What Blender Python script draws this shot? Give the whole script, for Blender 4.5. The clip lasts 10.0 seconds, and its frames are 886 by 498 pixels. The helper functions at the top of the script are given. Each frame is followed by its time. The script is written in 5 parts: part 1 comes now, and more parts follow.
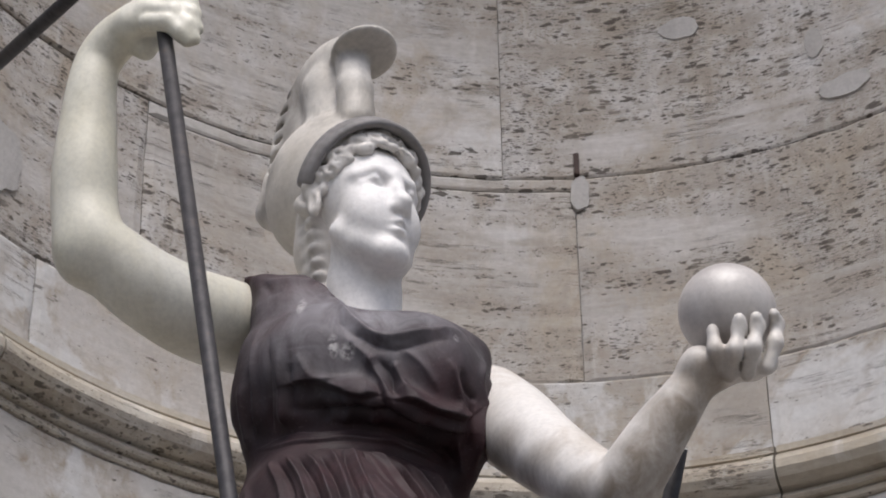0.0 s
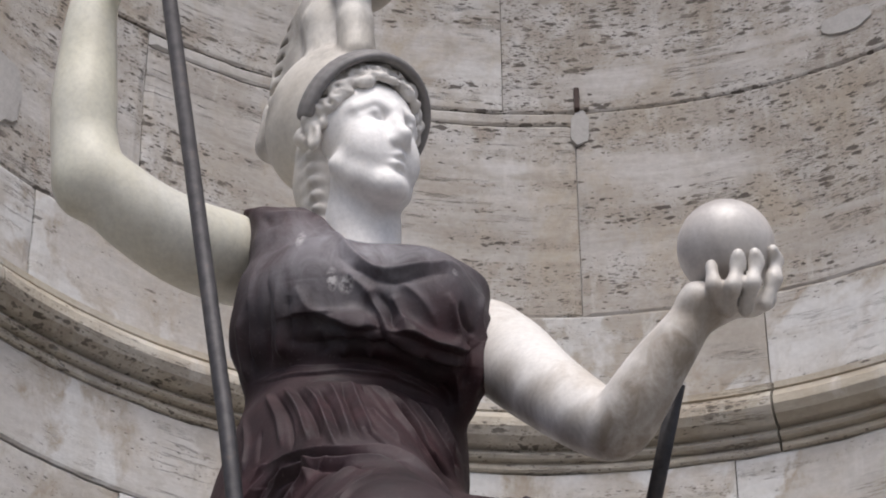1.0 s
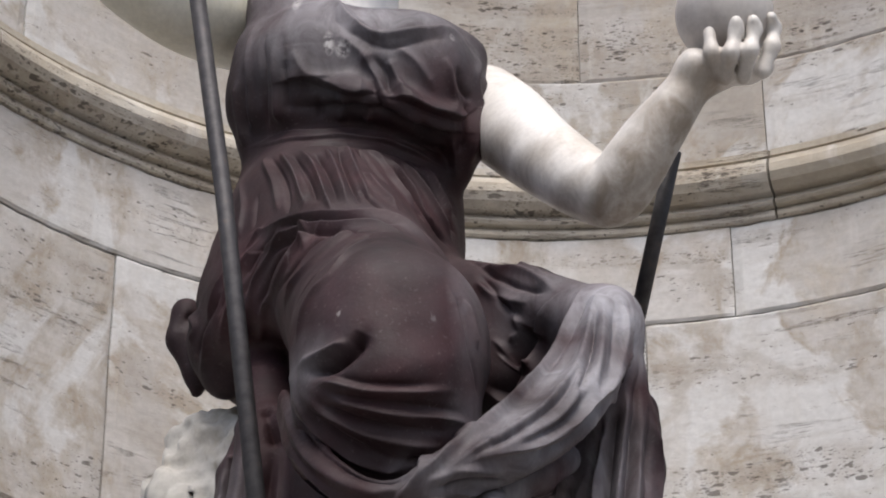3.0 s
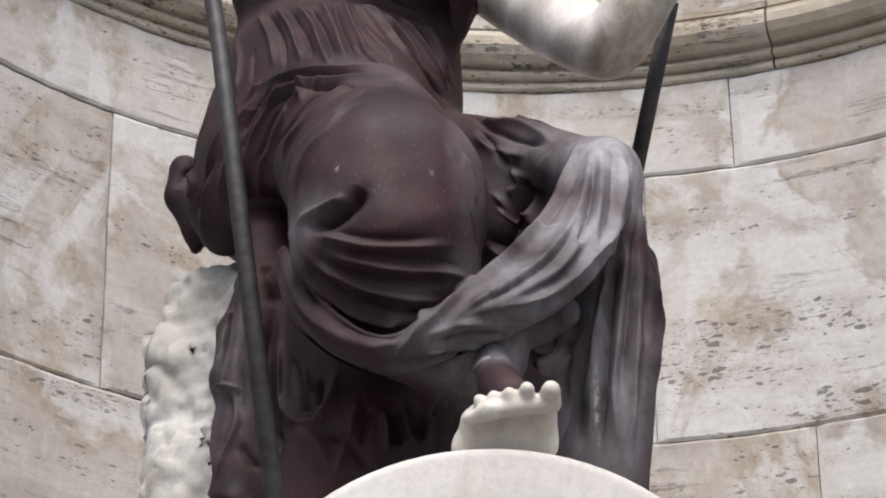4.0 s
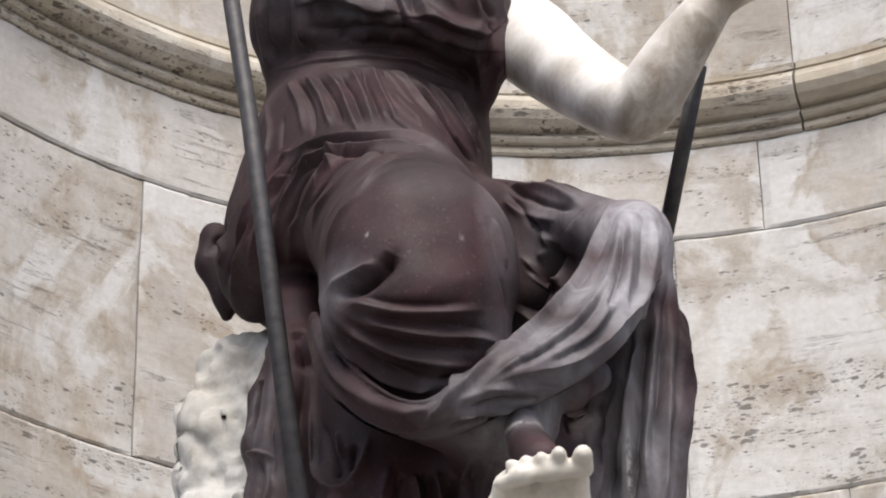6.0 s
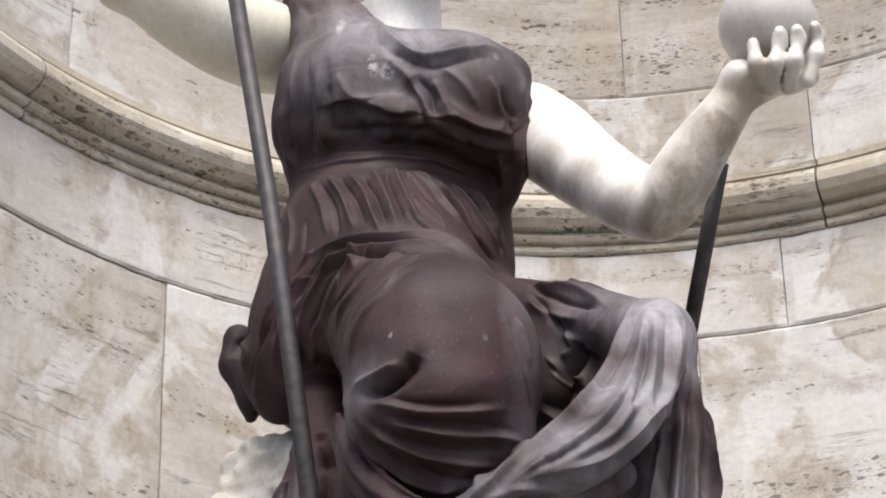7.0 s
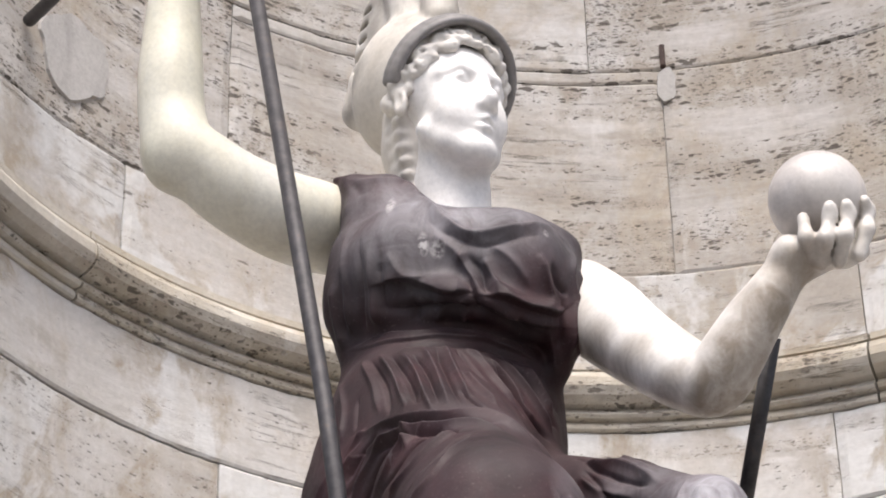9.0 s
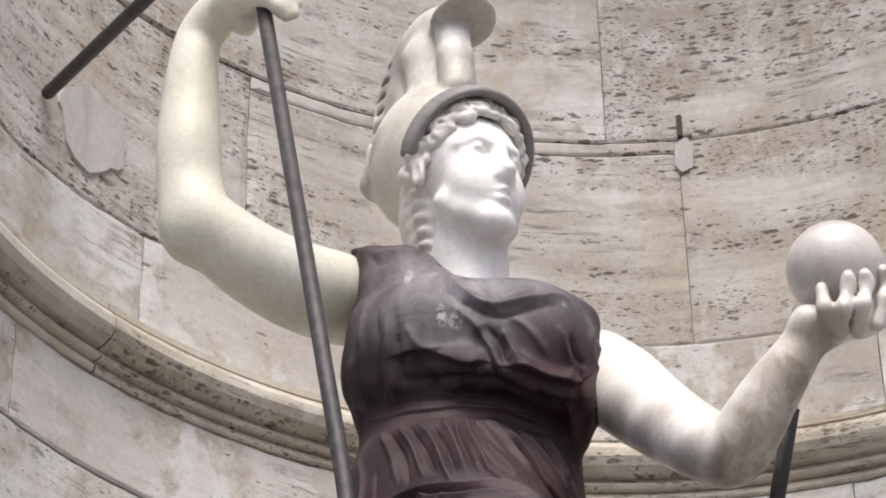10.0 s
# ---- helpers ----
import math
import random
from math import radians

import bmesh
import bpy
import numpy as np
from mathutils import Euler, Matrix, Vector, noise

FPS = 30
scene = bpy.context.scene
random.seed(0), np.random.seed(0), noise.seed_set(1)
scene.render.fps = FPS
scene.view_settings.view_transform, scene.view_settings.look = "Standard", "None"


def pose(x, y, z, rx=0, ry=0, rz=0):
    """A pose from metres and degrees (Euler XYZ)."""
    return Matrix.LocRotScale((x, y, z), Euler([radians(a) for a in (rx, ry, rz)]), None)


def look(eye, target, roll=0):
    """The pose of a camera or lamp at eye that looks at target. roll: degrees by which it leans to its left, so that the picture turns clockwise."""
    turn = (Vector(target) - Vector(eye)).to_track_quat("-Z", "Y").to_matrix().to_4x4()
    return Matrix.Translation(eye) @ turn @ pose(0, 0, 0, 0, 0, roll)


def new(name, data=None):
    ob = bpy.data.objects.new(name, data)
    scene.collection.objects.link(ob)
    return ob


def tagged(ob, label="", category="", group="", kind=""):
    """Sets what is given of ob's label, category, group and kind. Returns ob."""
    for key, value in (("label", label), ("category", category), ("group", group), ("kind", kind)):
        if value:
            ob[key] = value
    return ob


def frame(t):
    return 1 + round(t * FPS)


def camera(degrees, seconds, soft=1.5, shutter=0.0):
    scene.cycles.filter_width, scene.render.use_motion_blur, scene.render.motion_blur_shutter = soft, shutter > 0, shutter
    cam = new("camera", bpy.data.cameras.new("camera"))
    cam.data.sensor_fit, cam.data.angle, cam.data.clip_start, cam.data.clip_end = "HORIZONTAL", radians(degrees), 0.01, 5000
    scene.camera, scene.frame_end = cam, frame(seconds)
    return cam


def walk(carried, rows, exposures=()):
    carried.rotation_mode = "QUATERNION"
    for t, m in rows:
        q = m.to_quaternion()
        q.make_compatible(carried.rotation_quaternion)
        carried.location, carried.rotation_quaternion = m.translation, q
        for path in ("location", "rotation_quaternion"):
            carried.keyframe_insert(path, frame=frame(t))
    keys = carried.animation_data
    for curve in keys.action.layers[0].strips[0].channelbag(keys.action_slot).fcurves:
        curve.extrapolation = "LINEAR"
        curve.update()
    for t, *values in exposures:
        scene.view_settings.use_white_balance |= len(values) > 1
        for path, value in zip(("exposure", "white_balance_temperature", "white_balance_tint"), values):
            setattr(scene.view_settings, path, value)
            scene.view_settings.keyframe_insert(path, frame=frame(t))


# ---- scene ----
cam = camera(18.0, 10.0, soft=2.0)
EYE = (0.0, 0.0, 1.6)
ROWS = [
    (0.0, 126.579, 0.762, 0.566),
    (0.5, 125.983, 0.54, 0.39),
    (1.0, 125.221, 0.444, 0.316),
    (1.5, 124.284, 0.29, 0.191),
    (2.0, 123.174, 0.144, 0.062),
    (2.5, 121.884, 0.096, 0.008),
    (3.0, 120.416, 0.155, 0.046),
    (3.2, 119.778, 0.372, 0.203),
    (4.3, 116.858, 0.833, 0.38),
    (4.5, 116.686, 0.969, 0.479),
    (5.0, 116.853, 1.167, 0.709),
    (5.5, 117.772, 1.245, 0.96),
    (5.7, 118.171, 0.992, 0.962),
    (6.8, 120.426, 0.998, 1.604),
    (7.0, 120.834, 1.063, 1.762),
    (7.5, 121.871, 1.038, 2.063),
    (8.0, 122.863, 1.007, 2.349),
    (8.5, 123.736, 1.004, 2.655),
    (9.0, 124.498, 0.955, 2.94),
    (9.5, 125.248, 0.925, 3.203),
    (10.0, 125.958, 0.88, 3.338),
]
walk(cam, [(t, pose(*EYE, rx, ry, rz)) for t, rx, ry, rz in ROWS],
     exposures=[(0.0, 0.14, 6320, 12), (1.0, 0.22, 6340, 12), (2.5, 0.36, 6380, 12), (3.2, 0.48, 6420, 11), (4.3, 0.66, 6460, 11), (5.5, 0.73, 6500, 10), (7.0, 0.90, 6560, 10), (8.5, 0.93, 6580, 11), (9.3, 0.88, 6580, 12), (10.0, 0.76, 6580, 12)])

# ---- light: soft daylight from the open square ----
SUN_EL, SUN_AZ = radians(59), radians(176)
world = bpy.data.worlds.new("sky")
scene.world = world
world.use_nodes = True
wn = world.node_tree.nodes
sky = wn.new("ShaderNodeTexSky")
sky.sky_type = "NISHITA"
sky.sun_disc = False
sky.sun_elevation, sky.sun_rotation = SUN_EL, SUN_AZ
sky.dust_density, sky.air_density = 4.0, 1.0
world.node_tree.links.new(sky.outputs[0], wn["Background"].inputs[0])
wn["Background"].inputs[1].default_value = 0.12
sun = new("sun", bpy.data.lights.new("sun", "SUN"))
sun.data.energy, sun.data.angle, sun.data.color = 2.0, radians(34), (1.0, 0.97, 0.93)
sun.matrix_world = look((0.25, -3.5, 5.8), (0, 0, 0))


# ---- materials ----
def nodes_of(name):
    m = bpy.data.materials.new(name)
    m.use_nodes = True
    return m, m.node_tree.nodes, m.node_tree.links, m.node_tree.nodes["Principled BSDF"]


def noise_of(n, l, vec, scale, detail=6.0, rough=0.6, dist=0.0):
    x = n.new("ShaderNodeTexNoise")
    x.inputs["Scale"].default_value, x.inputs["Detail"].default_value = scale, detail
    x.inputs["Roughness"].default_value, x.inputs["Distortion"].default_value = rough, dist
    l.new(vec, x.inputs["Vector"])
    return x.outputs["Fac"]


def ramp(n, l, fac, stops):
    r = n.new("ShaderNodeValToRGB")
    e = r.color_ramp.elements
    while len(e) < len(stops):
        e.new(0.5)
    for k, (p, c) in zip(e, stops):
        k.position, k.color = p, (*c, 1) if len(c) == 3 else (c[0], c[0], c[0], 1)
    l.new(fac, r.inputs[0])
    return r.outputs[0]


def mix(n, l, fac, a, b, mode="MIX"):
    x = n.new("ShaderNodeMix")
    x.data_type, x.blend_type = "RGBA", mode
    for v, s in ((fac, 0), (a, 6), (b, 7)):
        if hasattr(v, "links"):
            l.new(v, x.inputs[s])
        elif s == 0:
            x.inputs[s].default_value = v
        else:
            x.inputs[s].default_value = (*v, 1)
    return x.outputs[2]


def maths(n, l, op, a, b=0.0):
    x = n.new("ShaderNodeMath")
    x.operation = op
    for v, s in ((a, 0), (b, 1)):
        if hasattr(v, "links"):
            l.new(v, x.inputs[s])
        else:
            x.inputs[s].default_value = v
    return x.outputs[0]


def coords(n, l, scale=(1, 1, 1), where="Object"):
    c = n.new("ShaderNodeTexCoord")
    m = n.new("ShaderNodeMapping")
    m.inputs["Scale"].default_value = scale
    l.new(c.outputs[where], m.inputs["Vector"])
    return m.outputs["Vector"]


def bump(n, l, b, height, strength, distance):
    x = n.new("ShaderNodeBump")
    x.inputs["Strength"].default_value, x.inputs["Distance"].default_value = strength, distance
    l.new(height, x.inputs["Height"])
    l.new(x.outputs[0], b.inputs["Normal"])


def travertine_material(name, pores_on, skin_on, dirt, bed0=0.43, light=(0.60, 0.59, 0.58), dark=(0.40, 0.375, 0.345)):
    """Weathered travertine: pits and fissures along its beds, grime round them, brown stains, lime runs and a worn smooth skin."""
    m, n, l, b = nodes_of(name)
    c = n.new("ShaderNodeTexCoord")
    info = n.new("ShaderNodeObjectInfo")
    shift = n.new("ShaderNodeVectorMath")
    shift.operation = "MULTIPLY_ADD"
    l.new(info.outputs["Random"], shift.inputs[0])
    shift.inputs[1].default_value = (7.0, 5.0, 9.0)
    l.new(c.outputs["Object"], shift.inputs[2])

    def sized(scale):
        x = n.new("ShaderNodeMapping")
        x.inputs["Scale"].default_value = scale
        l.new(shift.outputs[0], x.inputs["Vector"])
        return x.outputs["Vector"]

    def pits(vec, scale, where, most):
        """Ragged holes of many sizes, larger and denser where the bed is porous."""
        wob = n.new("ShaderNodeTexNoise")
        wob.inputs["Scale"].default_value, wob.inputs["Detail"].default_value = scale * 1.7, 3.0
        l.new(vec, wob.inputs["Vector"])
        warp = n.new("ShaderNodeVectorMath")
        warp.operation = "MULTIPLY_ADD"
        l.new(wob.outputs["Color"], warp.inputs[0])
        warp.inputs[1].default_value = (1.1 / scale,) * 3
        l.new(vec, warp.inputs[2])
        v = n.new("ShaderNodeTexVoronoi")
        v.inputs["Scale"].default_value = scale
        l.new(warp.outputs[0], v.inputs["Vector"])
        size = maths(n, l, "MULTIPLY", maths(n, l, "POWER", v.outputs["Color"], 2.8), maths(n, l, "MULTIPLY", where, most))
        return maths(n, l, "MINIMUM", maths(n, l, "MAXIMUM", maths(n, l, "MULTIPLY", maths(n, l, "SUBTRACT", size, v.outputs["Distance"]), 16.0), 0.0), 1.0)

    p, flat, bed, tall = sized((1, 1, 1)), sized((0.9, 0.9, 2.5)), sized((0.40, 0.40, 3.6)), sized((1, 1, 0.14))
    col = ramp(n, l, noise_of(n, l, p, 1.1, 5, 0.6, 0.4), [(0.32, dark), (0.46, [0.45 * d + 0.55 * e for d, e in zip(dark, light)]), (0.66, light)])
    tone = ramp(n, l, info.outputs["Random"], [(0.0, (0.86, 0.84, 0.82)), (0.5, (0.95, 0.945, 0.935)), (1.0, (1.02, 1.02, 1.02))])
    col = mix(n, l, 1.0, col, tone, "MULTIPLY")
    band = ramp(n, l, noise_of(n, l, bed, 3.2, 6, 0.65, 0.3), [(0.3, (0.72, 0.69, 0.66)), (0.6, (1.04, 1.04, 1.04))])
    col = mix(n, l, 0.95 - 0.6 * skin_on, col, band, "MULTIPLY")
    # brown stains with ragged edges
    stain = ramp(n, l, noise_of(n, l, sized((1, 1, 0.7)), 2.3, 8, 0.68, 1.0), [(0.50, (0.0,)), (0.66, (1.0,))])
    col = mix(n, l, maths(n, l, "MULTIPLY", stain, min(0.8, 0.55 * dirt)), col, (0.40, 0.335, 0.25))
    # a smooth pale skin that has come off in patches with brown rims
    sk = noise_of(n, l, sized((1, 1, 0.75)), 1.35, 7, 0.6, 0.8)
    rim = ramp(n, l, sk, [(0.455, (0.0,)), (0.505, (1.0,)), (0.545, (0.0,))])
    rag = ramp(n, l, noise_of(n, l, p, 7.0, 6, 0.7, 0.5), [(0.40, (0.0,)), (0.62, (1.0,))])
    skin = ramp(n, l, sk, [(0.49, (0.0,)), (0.54, (1.0,))])
    col = mix(n, l, maths(n, l, "MULTIPLY", skin, 0.85 * skin_on), col, (0.60, 0.60, 0.595))
    col = mix(n, l, maths(n, l, "MULTIPLY", maths(n, l, "MULTIPLY", rim, rag), 0.75 * skin_on), col, (0.30, 0.235, 0.155))
    # pits in beds, with grime round them
    where = noise_of(n, l, bed, 1.7, 5, 0.6, 0.5)
    beds = ramp(n, l, where, [(bed0, (0.0,)), (bed0 + 0.16, (1.0,))])
    col = mix(n, l, maths(n, l, "MULTIPLY", maths(n, l, "MULTIPLY", beds, rag), min(0.8, 0.5 * dirt)), col, (0.32, 0.275, 0.225))
    hole = maths(n, l, "MAXIMUM", pits(flat, 22, beds, 0.80), pits(flat, 44, maths(n, l, "ADD", maths(n, l, "MULTIPLY", beds, 0.85), 0.15), 0.8))
    hole = maths(n, l, "MAXIMUM", hole, maths(n, l, "MULTIPLY", pits(flat, 95, beds, 0.9), 0.7))
    split = ramp(n, l, noise_of(n, l, sized((0.22, 0.22, 4.2)), 3.0, 7, 0.7, 0.2), [(0.488, (0.0,)), (0.497, (1.0,)), (0.503, (1.0,)), (0.512, (0.0,))])
    split = maths(n, l, "MULTIPLY", split, ramp(n, l, noise_of(n, l, p, 3.4, 4, 0.6), [(0.52, (0.0,)), (0.60, (1.0,))]))
    pit = maths(n, l, "MULTIPLY", maths(n, l, "MAXIMUM", hole, maths(n, l, "MULTIPLY", split, 0.8)), pores_on)
    col = mix(n, l, maths(n, l, "MULTIPLY", pit, 0.85), col, (0.055, 0.043, 0.034))
    grey = ramp(n, l, noise_of(n, l, sized((1, 1, 1.5)), 2.6, 5, 0.6, 0.7), [(0.58, (0.0,)), (0.66, (1.0,))])
    col = mix(n, l, maths(n, l, "MULTIPLY", grey, min(0.7, 0.5 * dirt)), col, (0.36, 0.325, 0.285))
    run = ramp(n, l, noise_of(n, l, tall, 9.0, 5, 0.6, 0.3), [(0.52, (0.0,)), (0.74, (1.0,))])
    col = mix(n, l, maths(n, l, "MULTIPLY", run, 0.40), col, (0.42, 0.375, 0.32))
    lime = ramp(n, l, noise_of(n, l, sized((1, 1, 0.2)), 13.0, 5, 0.6, 0.2), [(0.60, (0.0,)), (0.72, (1.0,))])
    col = mix(n, l, maths(n, l, "MULTIPLY", lime, 0.42), col, (0.62, 0.61, 0.595))
    grain = ramp(n, l, noise_of(n, l, p, 48, 4, 0.6), [(0.3, (0.90,)), (0.65, (1.03,))])
    col = mix(n, l, 1.0, col, grain, "MULTIPLY")
    l.new(col, b.inputs["Base Color"])
    b.inputs["Roughness"].default_value = 0.88
    h = maths(n, l, "SUBTRACT", maths(n, l, "MULTIPLY", noise_of(n, l, flat, 14, 6, 0.6), 0.8 - 0.4 * skin_on), maths(n, l, "MULTIPLY", pit, 1.0))
    bump(n, l, b, h, 0.5, 0.011)
    return m


def spot(n, l, x, y, z, w, d, h, soft):
    """One inside a soft-edged egg of space, nought outside it."""
    mp = n.new("ShaderNodeMapping")
    mp.vector_type = "TEXTURE"
    mp.inputs["Location"].default_value, mp.inputs["Scale"].default_value = (x, y, z), (w, d, h)
    l.new(n.new("ShaderNodeTexCoord").outputs["Object"], mp.inputs["Vector"])
    ln = n.new("ShaderNodeVectorMath")
    ln.operation = "LENGTH"
    l.new(mp.outputs["Vector"], ln.inputs[0])
    return ramp(n, l, ln.outputs["Value"], [(soft, (1.0,)), (1.0, (0.0,))])


def marble_material(name, light, dark, stain, amount, rough=0.42, cover=0.48, coats=(), coat=(0.18, 0.135, 0.088)):
    """Old white statuary marble with a yellow to grey patina."""
    m, n, l, b = nodes_of(name)
    p = coords(n, l)
    c = ramp(n, l, noise_of(n, l, p, 3.0, 5, 0.55, 0.5), [(0.3, dark), (0.65, light)])
    s = ramp(n, l, noise_of(n, l, coords(n, l, (1, 1, 0.45)), 6.5, 6, 0.65, 0.6), [(cover, (0.0,)), (cover + 0.2, (1.0,))])
    c = mix(n, l, maths(n, l, "MULTIPLY", s, amount), c, stain)
    ragged = ramp(n, l, noise_of(n, l, coords(n, l, (1, 1, 0.6)), 14, 6, 0.68, 0.8), [(0.34, (0.62,)), (0.60, (1.0,))])
    # soft patches of stain and painted shade, their edges ragged
    over = None
    for x, y, z, w, d, h, much in coats:
        e = maths(n, l, "MULTIPLY", spot(n, l, x, y, z, w, d, h, 0.5), much)
        over = e if over is None else maths(n, l, "MAXIMUM", over, e)
    if over is not None:
        c = mix(n, l, maths(n, l, "MULTIPLY", over, ragged), c, coat)
    f = ramp(n, l, noise_of(n, l, p, 70, 4, 0.7), [(0.35, (0.9,)), (0.6, (1.02,))])
    c = mix(n, l, 1.0, c, f, "MULTIPLY")
    l.new(c, b.inputs["Base Color"])
    b.inputs["Roughness"].default_value = rough
    b.inputs["Subsurface Weight"].default_value = 0.0
    bump(n, l, b, noise_of(n, l, p, 45, 5, 0.6), 0.18, 0.006)
    return m


def porphyry_material(name, runs, coats):
    """Dark red porphyry, paler on crests, with grey lime and painted sheen in places."""
    m, n, l, b = nodes_of(name)
    p = coords(n, l)
    c = ramp(n, l, noise_of(n, l, p, 4.0, 5, 0.6, 0.6), [(0.3, (0.012, 0.006, 0.007)), (0.5, (0.025, 0.010, 0.012)), (0.7, (0.045, 0.016, 0.019))])
    fleck = ramp(n, l, noise_of(n, l, p, 130, 2, 0.6), [(0.62, (0.0,)), (0.70, (1.0,))])
    c = mix(n, l, maths(n, l, "MULTIPLY", fleck, 0.12), c, (0.26, 0.21, 0.21))
    dust = ramp(n, l, noise_of(n, l, coords(n, l, (1, 1, 0.5)), 5.5, 6, 0.65, 0.7), [(0.42, (0.0,)), (0.72, (1.0,))])
    c = mix(n, l, maths(n, l, "MULTIPLY", dust, 0.22), c, (0.075, 0.068, 0.073))
    # coats of lime and painted sheen, streaked downwards
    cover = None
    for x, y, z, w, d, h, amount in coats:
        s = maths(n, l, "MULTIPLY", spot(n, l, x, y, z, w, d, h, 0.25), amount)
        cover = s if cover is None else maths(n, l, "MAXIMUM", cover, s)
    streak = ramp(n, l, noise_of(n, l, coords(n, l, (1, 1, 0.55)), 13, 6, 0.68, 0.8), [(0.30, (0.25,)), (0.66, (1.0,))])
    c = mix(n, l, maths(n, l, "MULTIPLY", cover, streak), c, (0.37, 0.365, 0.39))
    # crests mixed paler in patches
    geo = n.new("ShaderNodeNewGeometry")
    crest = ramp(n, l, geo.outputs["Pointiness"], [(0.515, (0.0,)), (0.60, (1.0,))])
    patchy = ramp(n, l, noise_of(n, l, p, 16, 5, 0.65), [(0.40, (0.0,)), (0.62, (1.0,))])
    c = mix(n, l, maths(n, l, "MULTIPLY", maths(n, l, "MULTIPLY", crest, patchy), 0.35), c, (0.20, 0.185, 0.195))
    lime = ramp(n, l, noise_of(n, l, coords(n, l, (1, 1, 0.3)), 19, 5, 0.7, 0.5), [(0.68, (0.0,)), (0.78, (1.0,))])
    c = mix(n, l, maths(n, l, "MULTIPLY", lime, 0.3), c, (0.36, 0.35, 0.36))
    # single splashes of lime
    speck = ramp(n, l, noise_of(n, l, p, 60, 3, 0.6), [(0.42, (0.0,)), (0.56, (1.0,))])
    for x, y, z, w, h in runs:
        c = mix(n, l, maths(n, l, "MULTIPLY", maths(n, l, "MULTIPLY", spot(n, l, x, y, z, w, 0.08, h, 0.4), speck), 0.85), c, (0.50, 0.48, 0.47))
    l.new(c, b.inputs["Base Color"])
    b.inputs["Specular IOR Level"].default_value = 0.3
    r = ramp(n, l, noise_of(n, l, p, 9, 5), [(0.3, (0.55,)), (0.7, (0.78,))])
    l.new(r, b.inputs["Roughness"])
    bump(n, l, b, noise_of(n, l, p, 38, 6, 0.65), 0.3, 0.005)
    return m


def iron_material():
    m, n, l, b = nodes_of("dark_iron")
    p = coords(n, l)
    c = ramp(n, l, noise_of(n, l, p, 30, 5, 0.65), [(0.35, (0.030, 0.028, 0.030)), (0.6, (0.060, 0.056, 0.058)), (0.75, (0.085, 0.066, 0.055))])
    l.new(c, b.inputs["Base Color"])
    b.inputs["Metallic"].default_value, b.inputs["Roughness"].default_value = 0.35, 0.58
    bump(n, l, b, noise_of(n, l, p, 90, 5), 0.25, 0.003)
    return m


def ground_material():
    m, n, l, b = nodes_of("paving")
    p = coords(n, l)
    c = ramp(n, l, noise_of(n, l, p, 2, 6), [(0.3, (0.085, 0.082, 0.08)), (0.7, (0.15, 0.145, 0.14))])
    l.new(c, b.inputs["Base Color"])
    b.inputs["Roughness"].default_value = 0.85
    bump(n, l, b, noise_of(n, l, p, 20, 5), 0.3, 0.01)
    return m


TRAVERTINE = travertine_material("travertine", 1.0, 0.2, 1.6, 0.38)
SMOOTH_TRAVERTINE = travertine_material("smooth_travertine", 0.8, 1.0, 1.2, 0.46)
GRIMY_TRAVERTINE = travertine_material("grimy_travertine", 0.9, 0.3, 2.0, 0.40, (0.60, 0.56, 0.48), (0.34, 0.295, 0.225))
MORTAR = travertine_material("joint_mortar", 1.0, 0.0, 2.0)
LIME_RUNS = [(-0.325, 5.22, 5.29, 0.014, 0.075), (-0.249, 5.16, 5.15, 0.016, 0.034), (-0.217, 5.15, 5.138, 0.022, 0.026), (-0.191, 4.6, 4.134, 0.007, 0.018), (0.026, 5.2, 5.174, 0.01, 0.02), (0.298, 4.9, 3.808, 0.008, 0.10), (0.045, 4.6, 3.768, 0.08, 0.012)]
# Lime coats; the knee's highlight and the thigh edge's sheen are painted in too.
LIME_AND_SHEEN = [(0.34, 4.90, 4.32, 0.15, 0.2, 0.17, 1.0), (0.27, 4.78, 4.10, 0.15, 0.2, 0.18, 0.75), (0.14, 4.64, 3.92, 0.15, 0.2, 0.13, 0.5), (0.0, 4.6, 3.81, 0.14, 0.2, 0.08, 0.35),
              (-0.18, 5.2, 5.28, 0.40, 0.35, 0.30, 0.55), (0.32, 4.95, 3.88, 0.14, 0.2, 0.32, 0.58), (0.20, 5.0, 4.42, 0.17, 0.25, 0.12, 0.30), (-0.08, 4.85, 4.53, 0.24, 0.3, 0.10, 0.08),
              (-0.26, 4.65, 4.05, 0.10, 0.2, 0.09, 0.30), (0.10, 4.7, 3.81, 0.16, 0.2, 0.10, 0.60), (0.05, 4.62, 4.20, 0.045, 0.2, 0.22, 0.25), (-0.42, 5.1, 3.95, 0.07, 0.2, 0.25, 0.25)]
PORPHYRY = porphyry_material("porphyry", LIME_RUNS, LIME_AND_SHEEN)
ARM = marble_material("yellowed_marble", (0.76, 0.735, 0.64), (0.66, 0.63, 0.50), (0.50, 0.44, 0.28), 0.30, 0.40)
FACE = marble_material("white_marble", (0.86, 0.84, 0.82), (0.80, 0.775, 0.75), (0.64, 0.60, 0.56), 0.25, 0.55)
